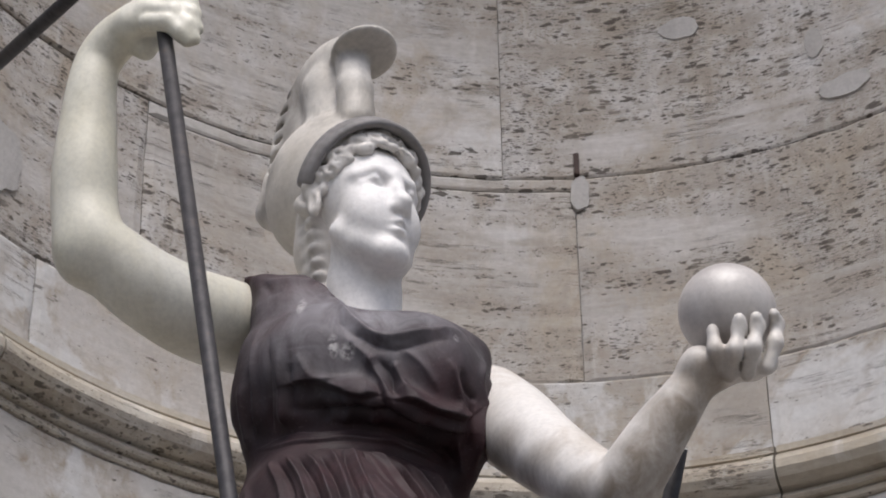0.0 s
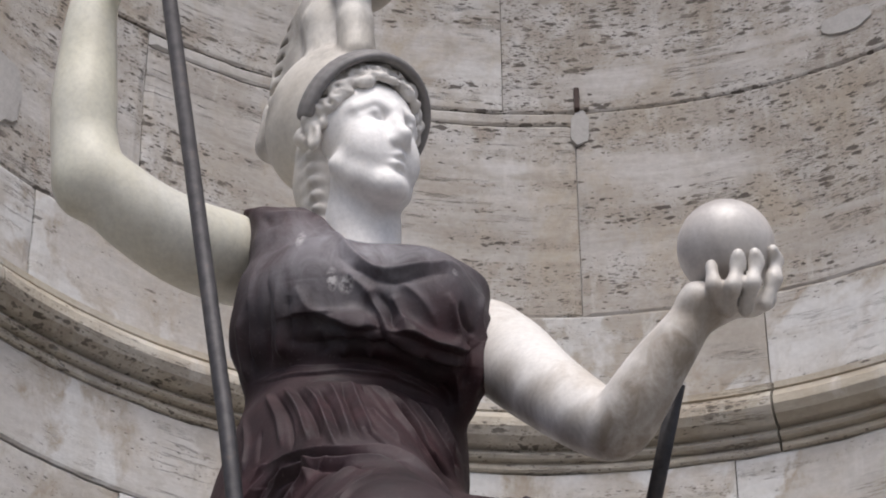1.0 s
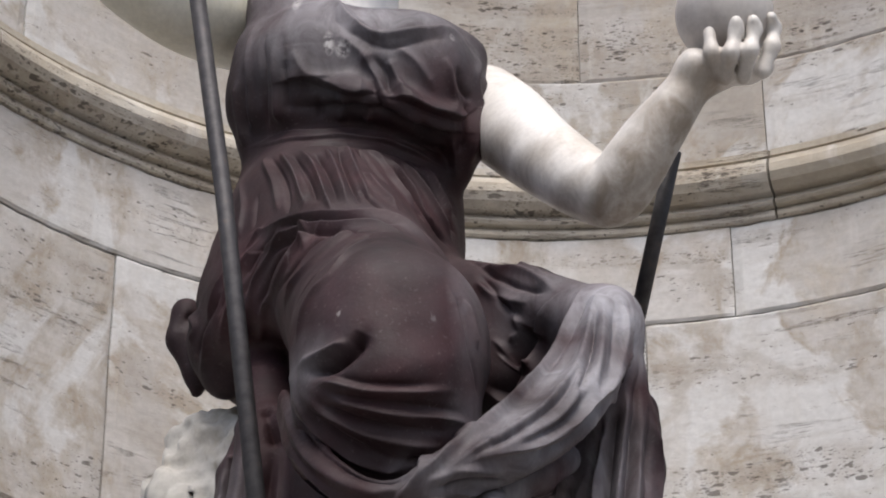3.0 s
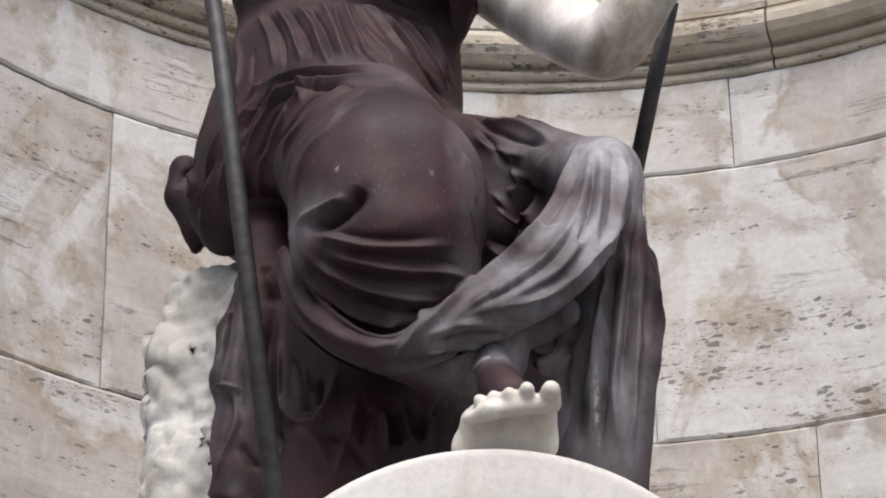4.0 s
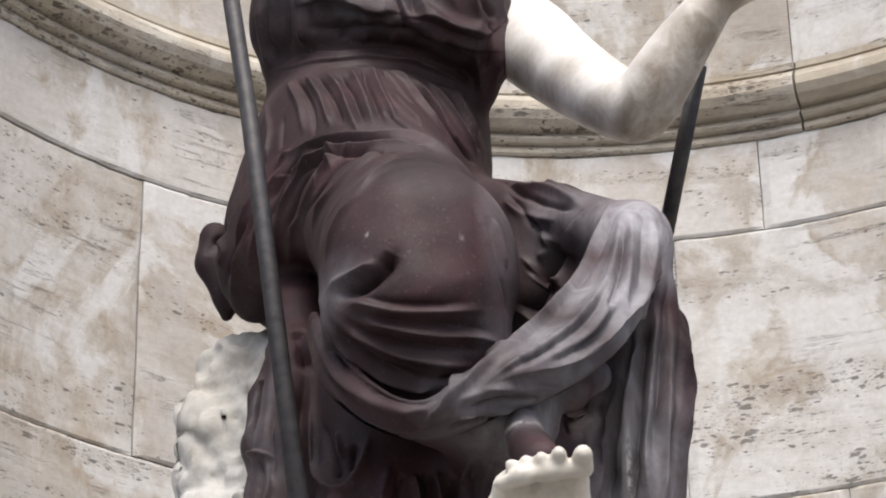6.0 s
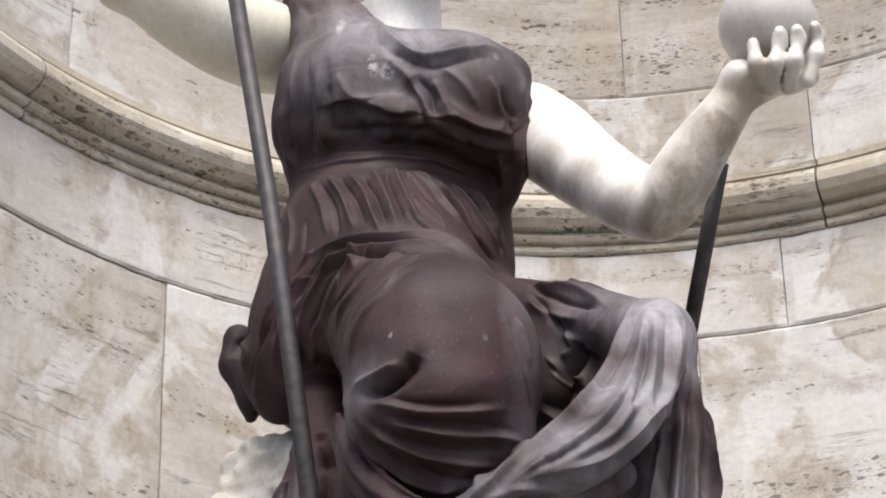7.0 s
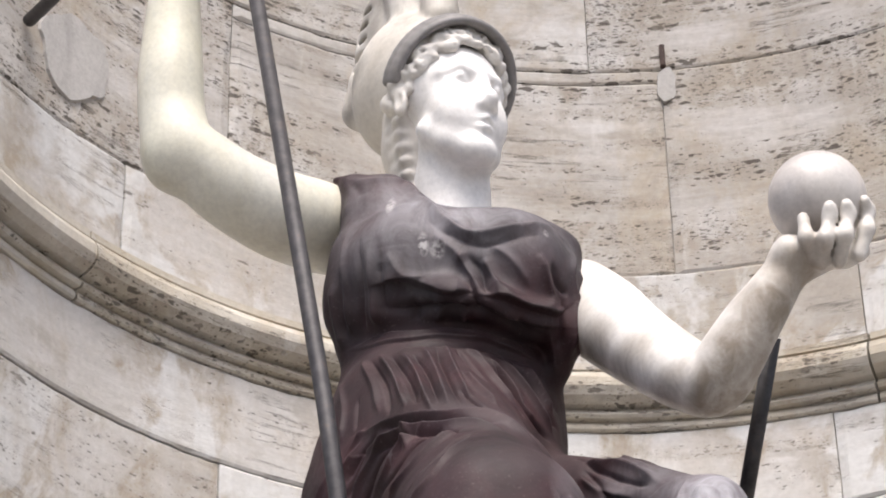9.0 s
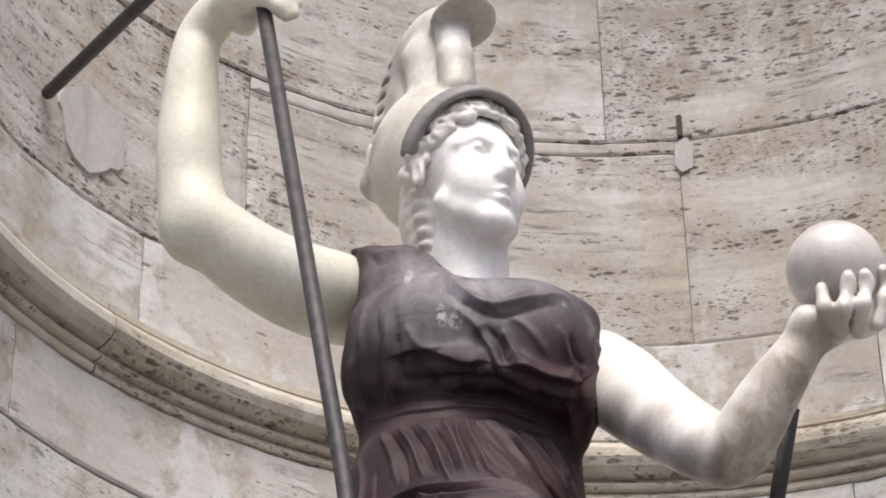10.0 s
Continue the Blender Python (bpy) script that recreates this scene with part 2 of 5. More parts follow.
# Brown stain; the shade on the arm's underside is painted in with it.
ARM_STAIN_SHADE = [(0.37, 4.92, 4.60, 0.10, 0.2, 0.09, 0.85), (0.42, 4.88, 4.67, 0.10, 0.2, 0.10, 0.85), (0.47, 4.85, 4.74, 0.10, 0.2, 0.10, 0.85), (0.53, 4.82, 4.82, 0.09, 0.2, 0.08, 0.7),
             (0.14, 5.26, 4.88, 0.08, 0.2, 0.10, 0.8), (0.20, 5.14, 4.78, 0.09, 0.2, 0.07, 0.6), (0.28, 5.02, 4.64, 0.09, 0.2, 0.06, 0.6), (0.62, 4.76, 4.82, 0.12, 0.1, 0.05, 0.6)]
STAINED = marble_material("stained_marble", (0.80, 0.77, 0.73), (0.68, 0.64, 0.59), (0.36, 0.29, 0.22), 0.5, 0.45, 0.48, ARM_STAIN_SHADE)
LUNETTE = marble_material("lunette_marble", (0.42, 0.40, 0.38), (0.32, 0.30, 0.28), (0.22, 0.20, 0.18), 0.5, 0.7)
HELMET = marble_material("weathered_helmet_marble", (0.70, 0.665, 0.61), (0.55, 0.51, 0.45), (0.17, 0.15, 0.13), 0.7, 0.6, 0.54, [(-0.385, 5.5, 6.16, 0.05, 0.2, 0.22, 0.7), (-0.42, 5.5, 5.86, 0.06, 0.2, 0.06, 0.6), (-0.19, 5.30, 6.15, 0.14, 0.16, 0.05, 0.45)], (0.12, 0.105, 0.09))
BRIM = marble_material("grey_helmet_brim", (0.27, 0.255, 0.25), (0.18, 0.17, 0.165), (0.09, 0.085, 0.08), 0.6, 0.6)
BASE = marble_material("pedestal_marble", (0.60, 0.58, 0.55), (0.49, 0.465, 0.43), (0.33, 0.29, 0.24), 0.8, 0.65)
ROCK = marble_material("rough_white_marble", (0.56, 0.545, 0.51), (0.45, 0.425, 0.38), (0.30, 0.25, 0.18), 0.65, 0.85)
FOOTSTONE = marble_material("foot_marble", (0.64, 0.61, 0.55), (0.54, 0.50, 0.43), (0.38, 0.32, 0.25), 0.5, 0.5)
# The globe's one coat paints the shade of its rim into the marble.
GLOBE = marble_material("globe_marble", (0.64, 0.605, 0.57), (0.54, 0.505, 0.475), (0.36, 0.32, 0.30), 0.5, 0.38, 0.46, [(0.575, 4.78, 5.10, 0.10, 0.12, 0.05, 0.55)], (0.30, 0.27, 0.26))
HAIR = marble_material("hair_marble", (0.70, 0.67, 0.63), (0.57, 0.535, 0.49), (0.36, 0.32, 0.28), 0.55, 0.6)
IRON = iron_material()
PATCH = marble_material("grey_mortar", (0.48, 0.465, 0.45), (0.40, 0.385, 0.365), (0.26, 0.245, 0.23), 0.5, 0.9)
RUST = marble_material("rusted_iron", (0.09, 0.055, 0.045), (0.05, 0.033, 0.03), (0.02, 0.018, 0.018), 0.5, 0.8)
PAVING = ground_material()


def smooth(me, angle=None):
    me.polygons.foreach_set("use_smooth", [True] * len(me.polygons))
    me.update()


def mesh_of(name, bm, *mats):
    me = bpy.data.meshes.new(name)
    bm.to_mesh(me)
    bm.free()
    for m in mats:
        me.materials.append(m)
    return me


def part(name, bm, material, parent, label=""):
    ob = new(name, mesh_of(name, bm, material))
    ob.parent = parent
    if label:
        ob["label"] = label
    return ob


# ---- the niche ----
AX, AY, RAD = 0.332, 5.352, 2.0      # upright axis and radius of the niche
FACADE = AY                          # the facade's face lies on the axis
FOOT, SPRING = 1.9, 9.3              # ledge under the niche, spring of its half dome


def on_wall(deg, z, r=RAD):
    a = radians(deg)
    return Vector((AX + r * math.sin(a), AY + r * math.cos(a), z))


def sheet(name, rows, material, kind="structure", label="", closed=False):
    bm = bmesh.new()
    vs = [[bm.verts.new(p) for p in r] for r in rows]
    for a, b in zip(vs, vs[1:]):
        for i in range(len(a) - 1):
            bm.faces.new((a[i], a[i + 1], b[i + 1], b[i]))
    bmesh.ops.recalc_face_normals(bm, faces=bm.faces)
    ob = new(name, mesh_of(name, bm, material))
    return tagged(ob, label, "", "", kind)


def box_bm(x0, y0, z0, x1, y1, z1, bevel=0.0):
    bm = bmesh.new()
    bmesh.ops.create_cube(bm, size=1)
    for v in bm.verts:
        v.co = Vector(((x0 + x1) / 2 + v.co.x * (x1 - x0), (y0 + y1) / 2 + v.co.y * (y1 - y0), (z0 + z1) / 2 + v.co.z * (z1 - z0)))
    if bevel:
        bmesh.ops.bevel(bm, geom=bm.edges[:], offset=bevel, segments=2, affect="EDGES")
    return bm


def niche_wall():
    """The mortar bed behind the blocks: a thick half cylinder with its half dome."""
    bm = bmesh.new()
    degs = [-90 + 180 * i / 60 for i in range(61)]
    rings = []
    for r, zs in ((RAD + 0.014, (FOOT - 0.02, SPRING)), (RAD + 0.5, (FOOT - 0.02, SPRING))):
        rings.append([[bm.verts.new(on_wall(d, z, r)) for d in degs] for z in zs])
    dome = []
    for r in (RAD + 0.02, RAD + 0.5):
        g = []
        for k in range(1, 13):
            e = radians(90 * k / 12.001)
            g.append([bm.verts.new(on_wall(d, SPRING + r * math.sin(e), r * math.cos(e))) for d in degs])
        dome.append(g)
    for (lo, hi), g in zip(rings, dome):
        for a, b in zip([lo, hi] + g, [hi] + g):
            for i in range(60):
                bm.faces.new((a[i], a[i + 1], b[i + 1], b[i]))
    bmesh.ops.recalc_face_normals(bm, faces=bm.faces)
    return tagged(new("wall_niche", mesh_of("wall_niche", bm, MORTAR)), "curved niche wall of weathered travertine blocks", "wall", "", "structure")


wall_niche = niche_wall()
tagged(new("ground", mesh_of("ground", (lambda b: (bmesh.ops.create_grid(b, x_segments=2, y_segments=2, size=1500), b)[1])(bmesh.new()), PAVING)),
       "grey stone paving of the square", "ground", "", "structure")
for nm, x0, x1, z0, z1 in (("wall_west", -16, AX - RAD - 0.02, 0, 12.5), ("wall_east", AX + RAD + 0.02, 16, 0, 12.5), ("wall_foot", AX - RAD - 0.02, AX + RAD + 0.02, 0, FOOT)):
    w = new(nm, mesh_of(nm, box_bm(x0, FACADE, z0, x1, FACADE + (2.6 if nm == "wall_foot" else 0.6), z1, 0.01), SMOOTH_TRAVERTINE))
    tagged(w, "plain travertine facade wall beside the niche", "wall", "", "structure")


def spandrel():
    """The facade above the niche's round head."""
    bm = bmesh.new()
    front, back = [], []
    for i in range(33):
        a = math.pi * i / 32
        x, z = AX - (RAD + 0.02) * math.cos(a), SPRING + (RAD + 0.02) * math.sin(a)
        front.append((bm.verts.new((x, FACADE, z)), bm.verts.new((x, FACADE, 12.5))))
        back.append((bm.verts.new((x, FACADE + 0.6, z)), bm.verts.new((x, FACADE + 0.6, 12.5))))
    for i in range(32):
        for s in (front, back):
            bm.faces.new((s[i][0], s[i + 1][0], s[i + 1][1], s[i][1]))
        bm.faces.new((front[i][0], front[i + 1][0], back[i + 1][0], back[i][0]))
        bm.faces.new((front[i][1], front[i + 1][1], back[i + 1][1], back[i][1]))
    bmesh.ops.recalc_face_normals(bm, faces=bm.faces)
    return tagged(new("wall_spandrel", mesh_of("wall_spandrel", bm, SMOOTH_TRAVERTINE)), "facade wall over the round niche head", "wall", "", "structure")


spandrel()


# -- clay
class Clay:
    """A block of space filled with a distance field, shaped by adding and carving, then skinned."""

    def __init__(self, lo, hi, h):
        self.lo, self.h = np.array(lo, float), h
        self.n = np.ceil((np.array(hi) - self.lo) / h).astype(int) + 1
        self.F = np.full(self.n, 0.2, np.float32)
        self.ax = [(self.lo[i] + h * np.arange(self.n[i])).astype(np.float32) for i in range(3)]

    def window(self, lo, hi):
        s = []
        for i in range(3):
            a = int(max(0, math.floor((lo[i] - self.lo[i]) / self.h)))
            b = int(min(self.n[i], math.ceil((hi[i] - self.lo[i]) / self.h) + 1))
            if b <= a:
                return None, None
            s.append(slice(a, b))
        X = self.ax[0][s[0]][:, None, None]
        Y = self.ax[1][s[1]][None, :, None]
        Z = self.ax[2][s[2]][None, None, :]
        return tuple(s), (X, Y, Z)

    def merge(self, s, d, k, cut=False):
        f = self.F[s]
        if cut:
            q = np.clip(0.5 - 0.5 * (f + d) / k, 0, 1)
            self.F[s] = f + (-d - f) * q + k * q * (1 - q)
        else:
            q = np.clip(0.5 + 0.5 * (f - d) / k, 0, 1)
            self.F[s] = f + (d - f) * q - k * q * (1 - q)

    def egg(self, c, r, k=0.03, turn=None, cut=False):
        """An ellipsoid; turn is a 3 x 3 matrix of its own axes as rows."""
        m = max(r) + 2 * k + 0.03
        s, g = self.window([c[i] - m for i in range(3)], [c[i] + m for i in range(3)])
        if s is None:
            return
        p = [g[i] - c[i] for i in range(3)]
        if turn is not None:
            p = [turn[j][0] * p[0] + turn[j][1] * p[1] + turn[j][2] * p[2] for j in range(3)]
        k0 = np.sqrt(sum((p[i] / r[i]) ** 2 for i in range(3)))
        k1 = np.sqrt(sum((p[i] / r[i] ** 2) ** 2 for i in range(3))) + 1e-6
        self.merge(s, k0 * (k0 - 1) / k1, k, cut)

    def limb(self, pts, k=0.03, flat=1.0, cut=False, own=0.02):
        """A chain of (x, y, z, radius) as one rounded limb; flat under 1 thins it along y."""
        m = max(p[3] for p in pts) + 2 * k + own + 0.03
        lo = [min(p[i] for p in pts) - m for i in range(3)]
        hi = [max(p[i] for p in pts) + m for i in range(3)]
        s, g = self.window(lo, hi)
        if s is None:
            return
        d = None
        for a, b in zip(pts, pts[1:]):
            u = [b[i] - a[i] for i in range(3)]
            uu = u[0] ** 2 + (u[1] / flat) ** 2 + u[2] ** 2 + 1e-9
            q = [g[0] - a[0], (g[1] - a[1]) / flat, g[2] - a[2]]
            t = np.clip((q[0] * u[0] + q[1] * u[1] / flat + q[2] * u[2]) / uu, 0, 1)
            e = np.sqrt((q[0] - t * u[0]) ** 2 + (q[1] - t * u[1] / flat) ** 2 + (q[2] - t * u[2]) ** 2) - (a[3] + (b[3] - a[3]) * t)
            if flat < 1:
                e = e * (0.5 + 0.5 * flat)
            if d is None:
                d = e
            else:
                w = np.clip(0.5 + 0.5 * (d - e) / own, 0, 1)
                d = d + (e - d) * w - own * w * (1 - w)
        self.merge(s, d, k, cut)

    def arm(self, pts, k=0.02, more=0.008):
        """A limb whose line and girth run smoothly through the points."""
        P = curve(pts, 6)
        P[:, 3] += more
        self.limb([tuple(p) for p in P], k, own=0.003)

    def loft(self, rings, k=0.03, edge=0.03):
        """Level ellipses (x, y, z, half width, half depth), lowest first."""
        R = np.array(rings, float)
        m = R[:, 3:].max() + 0.1
        s, g = self.window([R[:, 0].min() - m, R[:, 1].min() - m, R[0, 2] - 0.1], [R[:, 0].max() + m, R[:, 1].max() + m, R[-1, 2] + 0.1])
        zz = g[2].ravel()
        tt = np.linspace(0, 1, len(R))
        tz = np.interp(zz, R[:, 2], tt)
        v = []
        for i in (0, 1, 3, 4):
            lin = np.interp(tz, tt, R[:, i])
            st = sum(np.interp(np.clip(tz + o / len(R), 0, 1), tt, R[:, i]) for o in (-0.4, 0, 0.4)) / 3
            v.append((0.3 * lin + 0.7 * st).astype(np.float32)[None, None, :])
        x, y = (g[0] - v[0]) / v[2], (g[1] - v[1]) / v[3]
        k0 = np.sqrt(x * x + y * y)
        k1 = np.sqrt((x / v[2]) ** 2 + (y / v[3]) ** 2) + 1e-6
        d = k0 * (k0 - 1) / k1
        cap = np.maximum(R[0, 2] - g[2], g[2] - R[-1, 2]) + np.zeros_like(d)
        a, b = np.maximum(d + edge, 0), np.maximum(cap + edge, 0)
        d = np.minimum(np.maximum(d, cap) + edge, 0) + np.sqrt(a * a + b * b) - edge
        self.merge(s, d, k)

    def skin(self):
        """Surface nets: vertices and quads of the zero level."""
        F, n = self.F, self.n
        S = F < 0
        corner = [S[i:n[0] - 1 + i, j:n[1] - 1 + j, k:n[2] - 1 + k] for i in (0, 1) for j in (0, 1) for k in (0, 1)]
        cnt = sum(c.astype(np.int8) for c in corner)
        I = np.argwhere((cnt > 0) & (cnt < 8))
        idx = np.full([m - 1 for m in n], -1, np.int32)
        idx[I[:, 0], I[:, 1], I[:, 2]] = np.arange(len(I))
        acc, num = np.zeros((len(I), 3)), np.zeros(len(I))
        for ax in range(3):
            o = [a for a in range(3) if a != ax]
            for da in (0, 1):
                for db in (0, 1):
                    A = I.copy()
                    A[:, o[0]] += da
                    A[:, o[1]] += db
                    B = A.copy()
                    B[:, ax] += 1
                    fa, fb = F[A[:, 0], A[:, 1], A[:, 2]], F[B[:, 0], B[:, 1], B[:, 2]]
                    x = (fa < 0) != (fb < 0)
                    t = np.where(x, fa / np.where(x, fa - fb, 1), 0)
                    P = A.astype(float)
                    P[:, ax] += t
                    acc[x] += P[x]
                    num[x] += 1
        V = self.lo + self.h * acc / num[:, None]
        Q = []
        for ax in range(3):
            o = [(ax + 1) % 3, (ax + 2) % 3]
            a = [slice(None)] * 3
            b = [slice(None)] * 3
            a[ax], b[ax] = slice(0, -1), slice(1, None)
            E = np.argwhere(S[tuple(a)] != S[tuple(b)])
            E = E[(E[:, o[0]] > 0) & (E[:, o[1]] > 0) & (E[:, o[0]] < n[o[0]] - 1) & (E[:, o[1]] < n[o[1]] - 1)]
            c = []
            for u, w in ((-1, -1), (0, -1), (0, 0), (-1, 0)):
                G = E.copy()
                G[:, o[0]] += u
                G[:, o[1]] += w
                c.append(idx[G[:, 0], G[:, 1], G[:, 2]])
            q = np.stack(c, 1)
            flip = ~S[E[:, 0], E[:, 1], E[:, 2]]
            q[flip] = q[flip][:, ::-1]
            Q.append(q)
        return V, np.concatenate(Q)


def curve(pts, n=8):
    """A smooth line through the points, of any width of tuple."""
    P = np.array(pts, float)
    P = np.vstack([2 * P[0] - P[1], P, 2 * P[-1] - P[-2]])
    out = []
    for i in range(1, len(P) - 2):
        a, b, c, d = P[i - 1:i + 3]
        for t in np.arange(n) / n:
            out.append(0.5 * (2 * b + (c - a) * t + (2 * a - 5 * b + 4 * c - d) * t * t + (3 * b - a - 3 * c + d) * t ** 3))
    out.append(P[-2])
    return np.array(out)


# the robed body
body = Clay((-0.95, 4.2, 3.25), (0.65, 5.9, 5.5), 0.0076)
body.loft([
    (-0.269, 5.34, 4.422, 0.25, 0.30),
    (-0.26, 5.36, 4.572, 0.27, 0.32),
    (-0.231, 5.38, 4.712, 0.285, 0.27),
    (-0.217, 5.4, 4.841, 0.272, 0.22),
    (-0.204, 5.42, 4.973, 0.25, 0.19),
    (-0.2, 5.42, 5.042, 0.252, 0.19),
    (-0.193, 5.42, 5.119, 0.285, 0.22),
    (-0.189, 5.41, 5.183, 0.30, 0.25),
    (-0.185, 5.41, 5.278, 0.285, 0.22),
    (-0.172, 5.41, 5.334, 0.26, 0.15)], 0.02, 0.06)
# shoulders and the front of the chest
body.limb([(-0.369, 5.34, 5.391, 0.061), (-0.401, 5.32, 5.249, 0.063), (-0.424, 5.34, 5.137, 0.06), (-0.422, 5.36, 5.043, 0.041)], 0.05)
body.limb([(0.046, 5.34, 5.238, 0.042), (0.057, 5.3, 5.11, 0.051), (0.058, 5.28, 4.99, 0.051), (0.04, 5.32, 4.926, 0.033)], 0.05)
body.limb([(-0.416, 5.34, 5.459, 0.027), (-0.338, 5.34, 5.436, 0.043), (-0.235, 5.32, 5.312, 0.045), (-0.116, 5.28, 5.24, 0.041), (-0.019, 5.31, 5.273, 0.044), (0.063, 5.36, 5.266, 0.034)], 0.04)
body.limb([(-0.462, 5.36, 5.496, 0.011), (-0.416, 5.34, 5.459, 0.024)], 0.02)
body.egg((-0.287, 5.235, 5.159), (0.125, 0.095, 0.13), 0.09)
body.egg((-0.057, 5.215, 5.127), (0.125, 0.095, 0.13), 0.09)
# the bloused cloth that hangs over the girdle
body.limb([(-0.44, 5.36, 5.104, 0.039), (-0.329, 5.24, 5.041, 0.041), (-0.201, 5.18, 5.034, 0.035), (-0.1, 5.17, 5.002, 0.035), (-0.013, 5.22, 4.989, 0.035), (0.064, 5.3, 5.003, 0.036)], 0.035)
body.limb([(-0.40, 5.37, 5.40, 0.055), (-0.33, 5.325, 5.335, 0.072), (-0.27, 5.28, 5.25, 0.085)], 0.06)
# cloth wound round the shin
body.limb([(-0.033, 4.760, 3.868, 0.034), (0.036, 4.730, 3.866, 0.034), (0.111, 4.730, 3.867, 0.034), (0.183, 4.800, 3.917, 0.034), (0.237, 4.900, 4.001, 0.034)], 0.03)
body.limb([(-0.007, 4.800, 3.851, 0.036), (0.067, 4.760, 3.836, 0.036), (0.126, 4.780, 3.838, 0.036)], 0.03)
body.limb([(0.09, 4.98, 3.95, 0.09), (0.11, 4.94, 3.80, 0.09), (0.11, 4.92, 3.62, 0.09)], 0.04)
# right thigh and knee, coming forward
body.limb([(-0.269, 5.3, 4.794, 0.175), (-0.149, 4.98, 4.391, 0.182), (-0.098, 4.72, 4.157, 0.176)], 0.06)
body.limb([(-0.098, 4.72, 4.157, 0.179), (-0.099, 4.7, 4.031, 0.171), (-0.068, 4.72, 3.945, 0.119), (0.016, 4.78, 3.889, 0.086), (0.088, 4.74, 3.787, 0.044)], 0.06, own=0.06)
body.limb([(-0.157, 4.82, 3.924, 0.065), (-0.07, 4.76, 3.864, 0.055), (0.015, 4.74, 3.823, 0.044), (0.083, 4.72, 3.789, 0.032)], 0.04)
body.limb([(0.004, 4.86, 3.856, 0.065), (0.067, 4.86, 3.783, 0.067), (0.065, 4.86, 3.678, 0.07)], 0.05)
body.limb([(0.161, 5, 3.954, 0.045), (0.179, 4.98, 3.847, 0.055), (0.186, 4.96, 3.719, 0.061)], 0.04)
# left thigh and knee, then the cloth that falls from it
body.limb([(-0.024, 5.34, 4.583, 0.117), (0.179, 5.12, 4.462, 0.085), (0.325, 4.94, 4.319, 0.075)], 0.05)
body.limb([(0.083, 5.24, 4.414, 0.132), (0.208, 5.14, 4.278, 0.129), (0.248, 5.1, 4.101, 0.103)], 0.05)
body.limb([(0.333, 4.94, 4.325, 0.071), (0.339, 4.95, 4.202, 0.068), (0.351, 4.98, 4.103, 0.081), (0.345, 5, 3.951, 0.083), (0.317, 5.02, 3.67, 0.079)], 0.04)
body.limb([(0.387, 5.06, 4.181, 0.055), (0.388, 5.08, 4.063, 0.059), (0.374, 5.08, 3.938, 0.054)], 0.03)
body.limb([(0.256, 5.04, 4.084, 0.045), (0.25, 5.04, 3.922, 0.054), (0.252, 5.02, 3.695, 0.066)], 0.04)
body.limb([(0.133, 5.16, 4.082, 0.104), (0.162, 5.16, 3.904, 0.103), (0.168, 5.12, 3.739, 0.101)], 0.05)
# cloth gathered at the seat, with its knot
body.limb([(-0.422, 5.42, 4.825, 0.061), (-0.44, 5.36, 4.631, 0.082), (-0.462, 5.36, 4.505, 0.089), (-0.467, 5.36, 4.435, 0.057)], 0.04)
body.limb([(-0.567, 5.44, 4.629, 0.035), (-0.573, 5.44, 4.564, 0.035), (-0.536, 5.44, 4.472, 0.027), (-0.537, 5.44, 4.434, 0.015)], 0.02)
body.limb([(-0.378, 5.3, 4.457, 0.049), (-0.361, 5.18, 4.298, 0.057), (-0.35, 5.1, 4.152, 0.067), (-0.365, 5.1, 3.962, 0.075), (-0.374, 5.1, 3.814, 0.077), (-0.399, 5.08, 3.692, 0.062)], 0.04)
body.limb([(-0.406, 5.2, 4.23, 0.017), (-0.431, 5.2, 4.113, 0.03), (-0.443, 5.18, 3.995, 0.03), (-0.42, 5.18, 3.875, 0.03), (-0.432, 5.14, 3.723, 0.036)], 0.02)
body.limb([(-0.163, 5.02, 4.071, 0.136), (-0.165, 5.06, 3.89, 0.14), (-0.198, 5.04, 3.737, 0.133), (-0.251, 5, 3.615, 0.098)], 0.05)
body.limb([(-0.006, 5.02, 3.967, 0.095), (0.002, 5.02, 3.82, 0.1), (-0.011, 5, 3.681, 0.098)], 0.05)

# the mantle, a heavy swath from the left knee across the shin
mantle = Clay((-0.42, 4.2, 3.5), (0.6, 5.4, 4.6), 0.0068)
UPPER_EDGE = [(0.284, 4.92, 4.373, 0.017), (0.227, 4.86, 4.207, 0.019), (0.154, 4.74, 4.052, 0.019), (0.07, 4.62, 3.918, 0.019), (-0.01, 4.6, 3.838, 0.017), (-0.098, 4.6, 3.802, 0.014), (-0.181, 4.61, 3.843, 0.012), (-0.252, 4.68, 3.953, 0.011), (-0.304, 4.82, 4.11, 0.008)]
MIDDLE = [(0.325, 4.86, 4.326, 0.02), (0.286, 4.79, 4.153, 0.021), (0.199, 4.68, 3.988, 0.02), (0.099, 4.59, 3.865, 0.019), (0.005, 4.59, 3.805, 0.015), (-0.088, 4.61, 3.783, 0.014), (-0.182, 4.63, 3.819, 0.012), (-0.258, 4.7, 3.927, 0.011), (-0.308, 4.84, 4.096, 0.008)]
LOWER_EDGE = [(0.376, 4.9, 4.322, 0.019), (0.341, 4.84, 4.15, 0.02), (0.256, 4.74, 3.977, 0.019), (0.147, 4.66, 3.858, 0.018), (0.047, 4.66, 3.822, 0.014), (-0.069, 4.66, 3.781, 0.012), (-0.184, 4.69, 3.818, 0.013), (-0.273, 4.77, 3.926, 0.011), (-0.315, 4.88, 4.091, 0.008)]
UE, MI, LE = (curve(c, 4) for c in (UPPER_EDGE, MIDDLE, LOWER_EDGE))
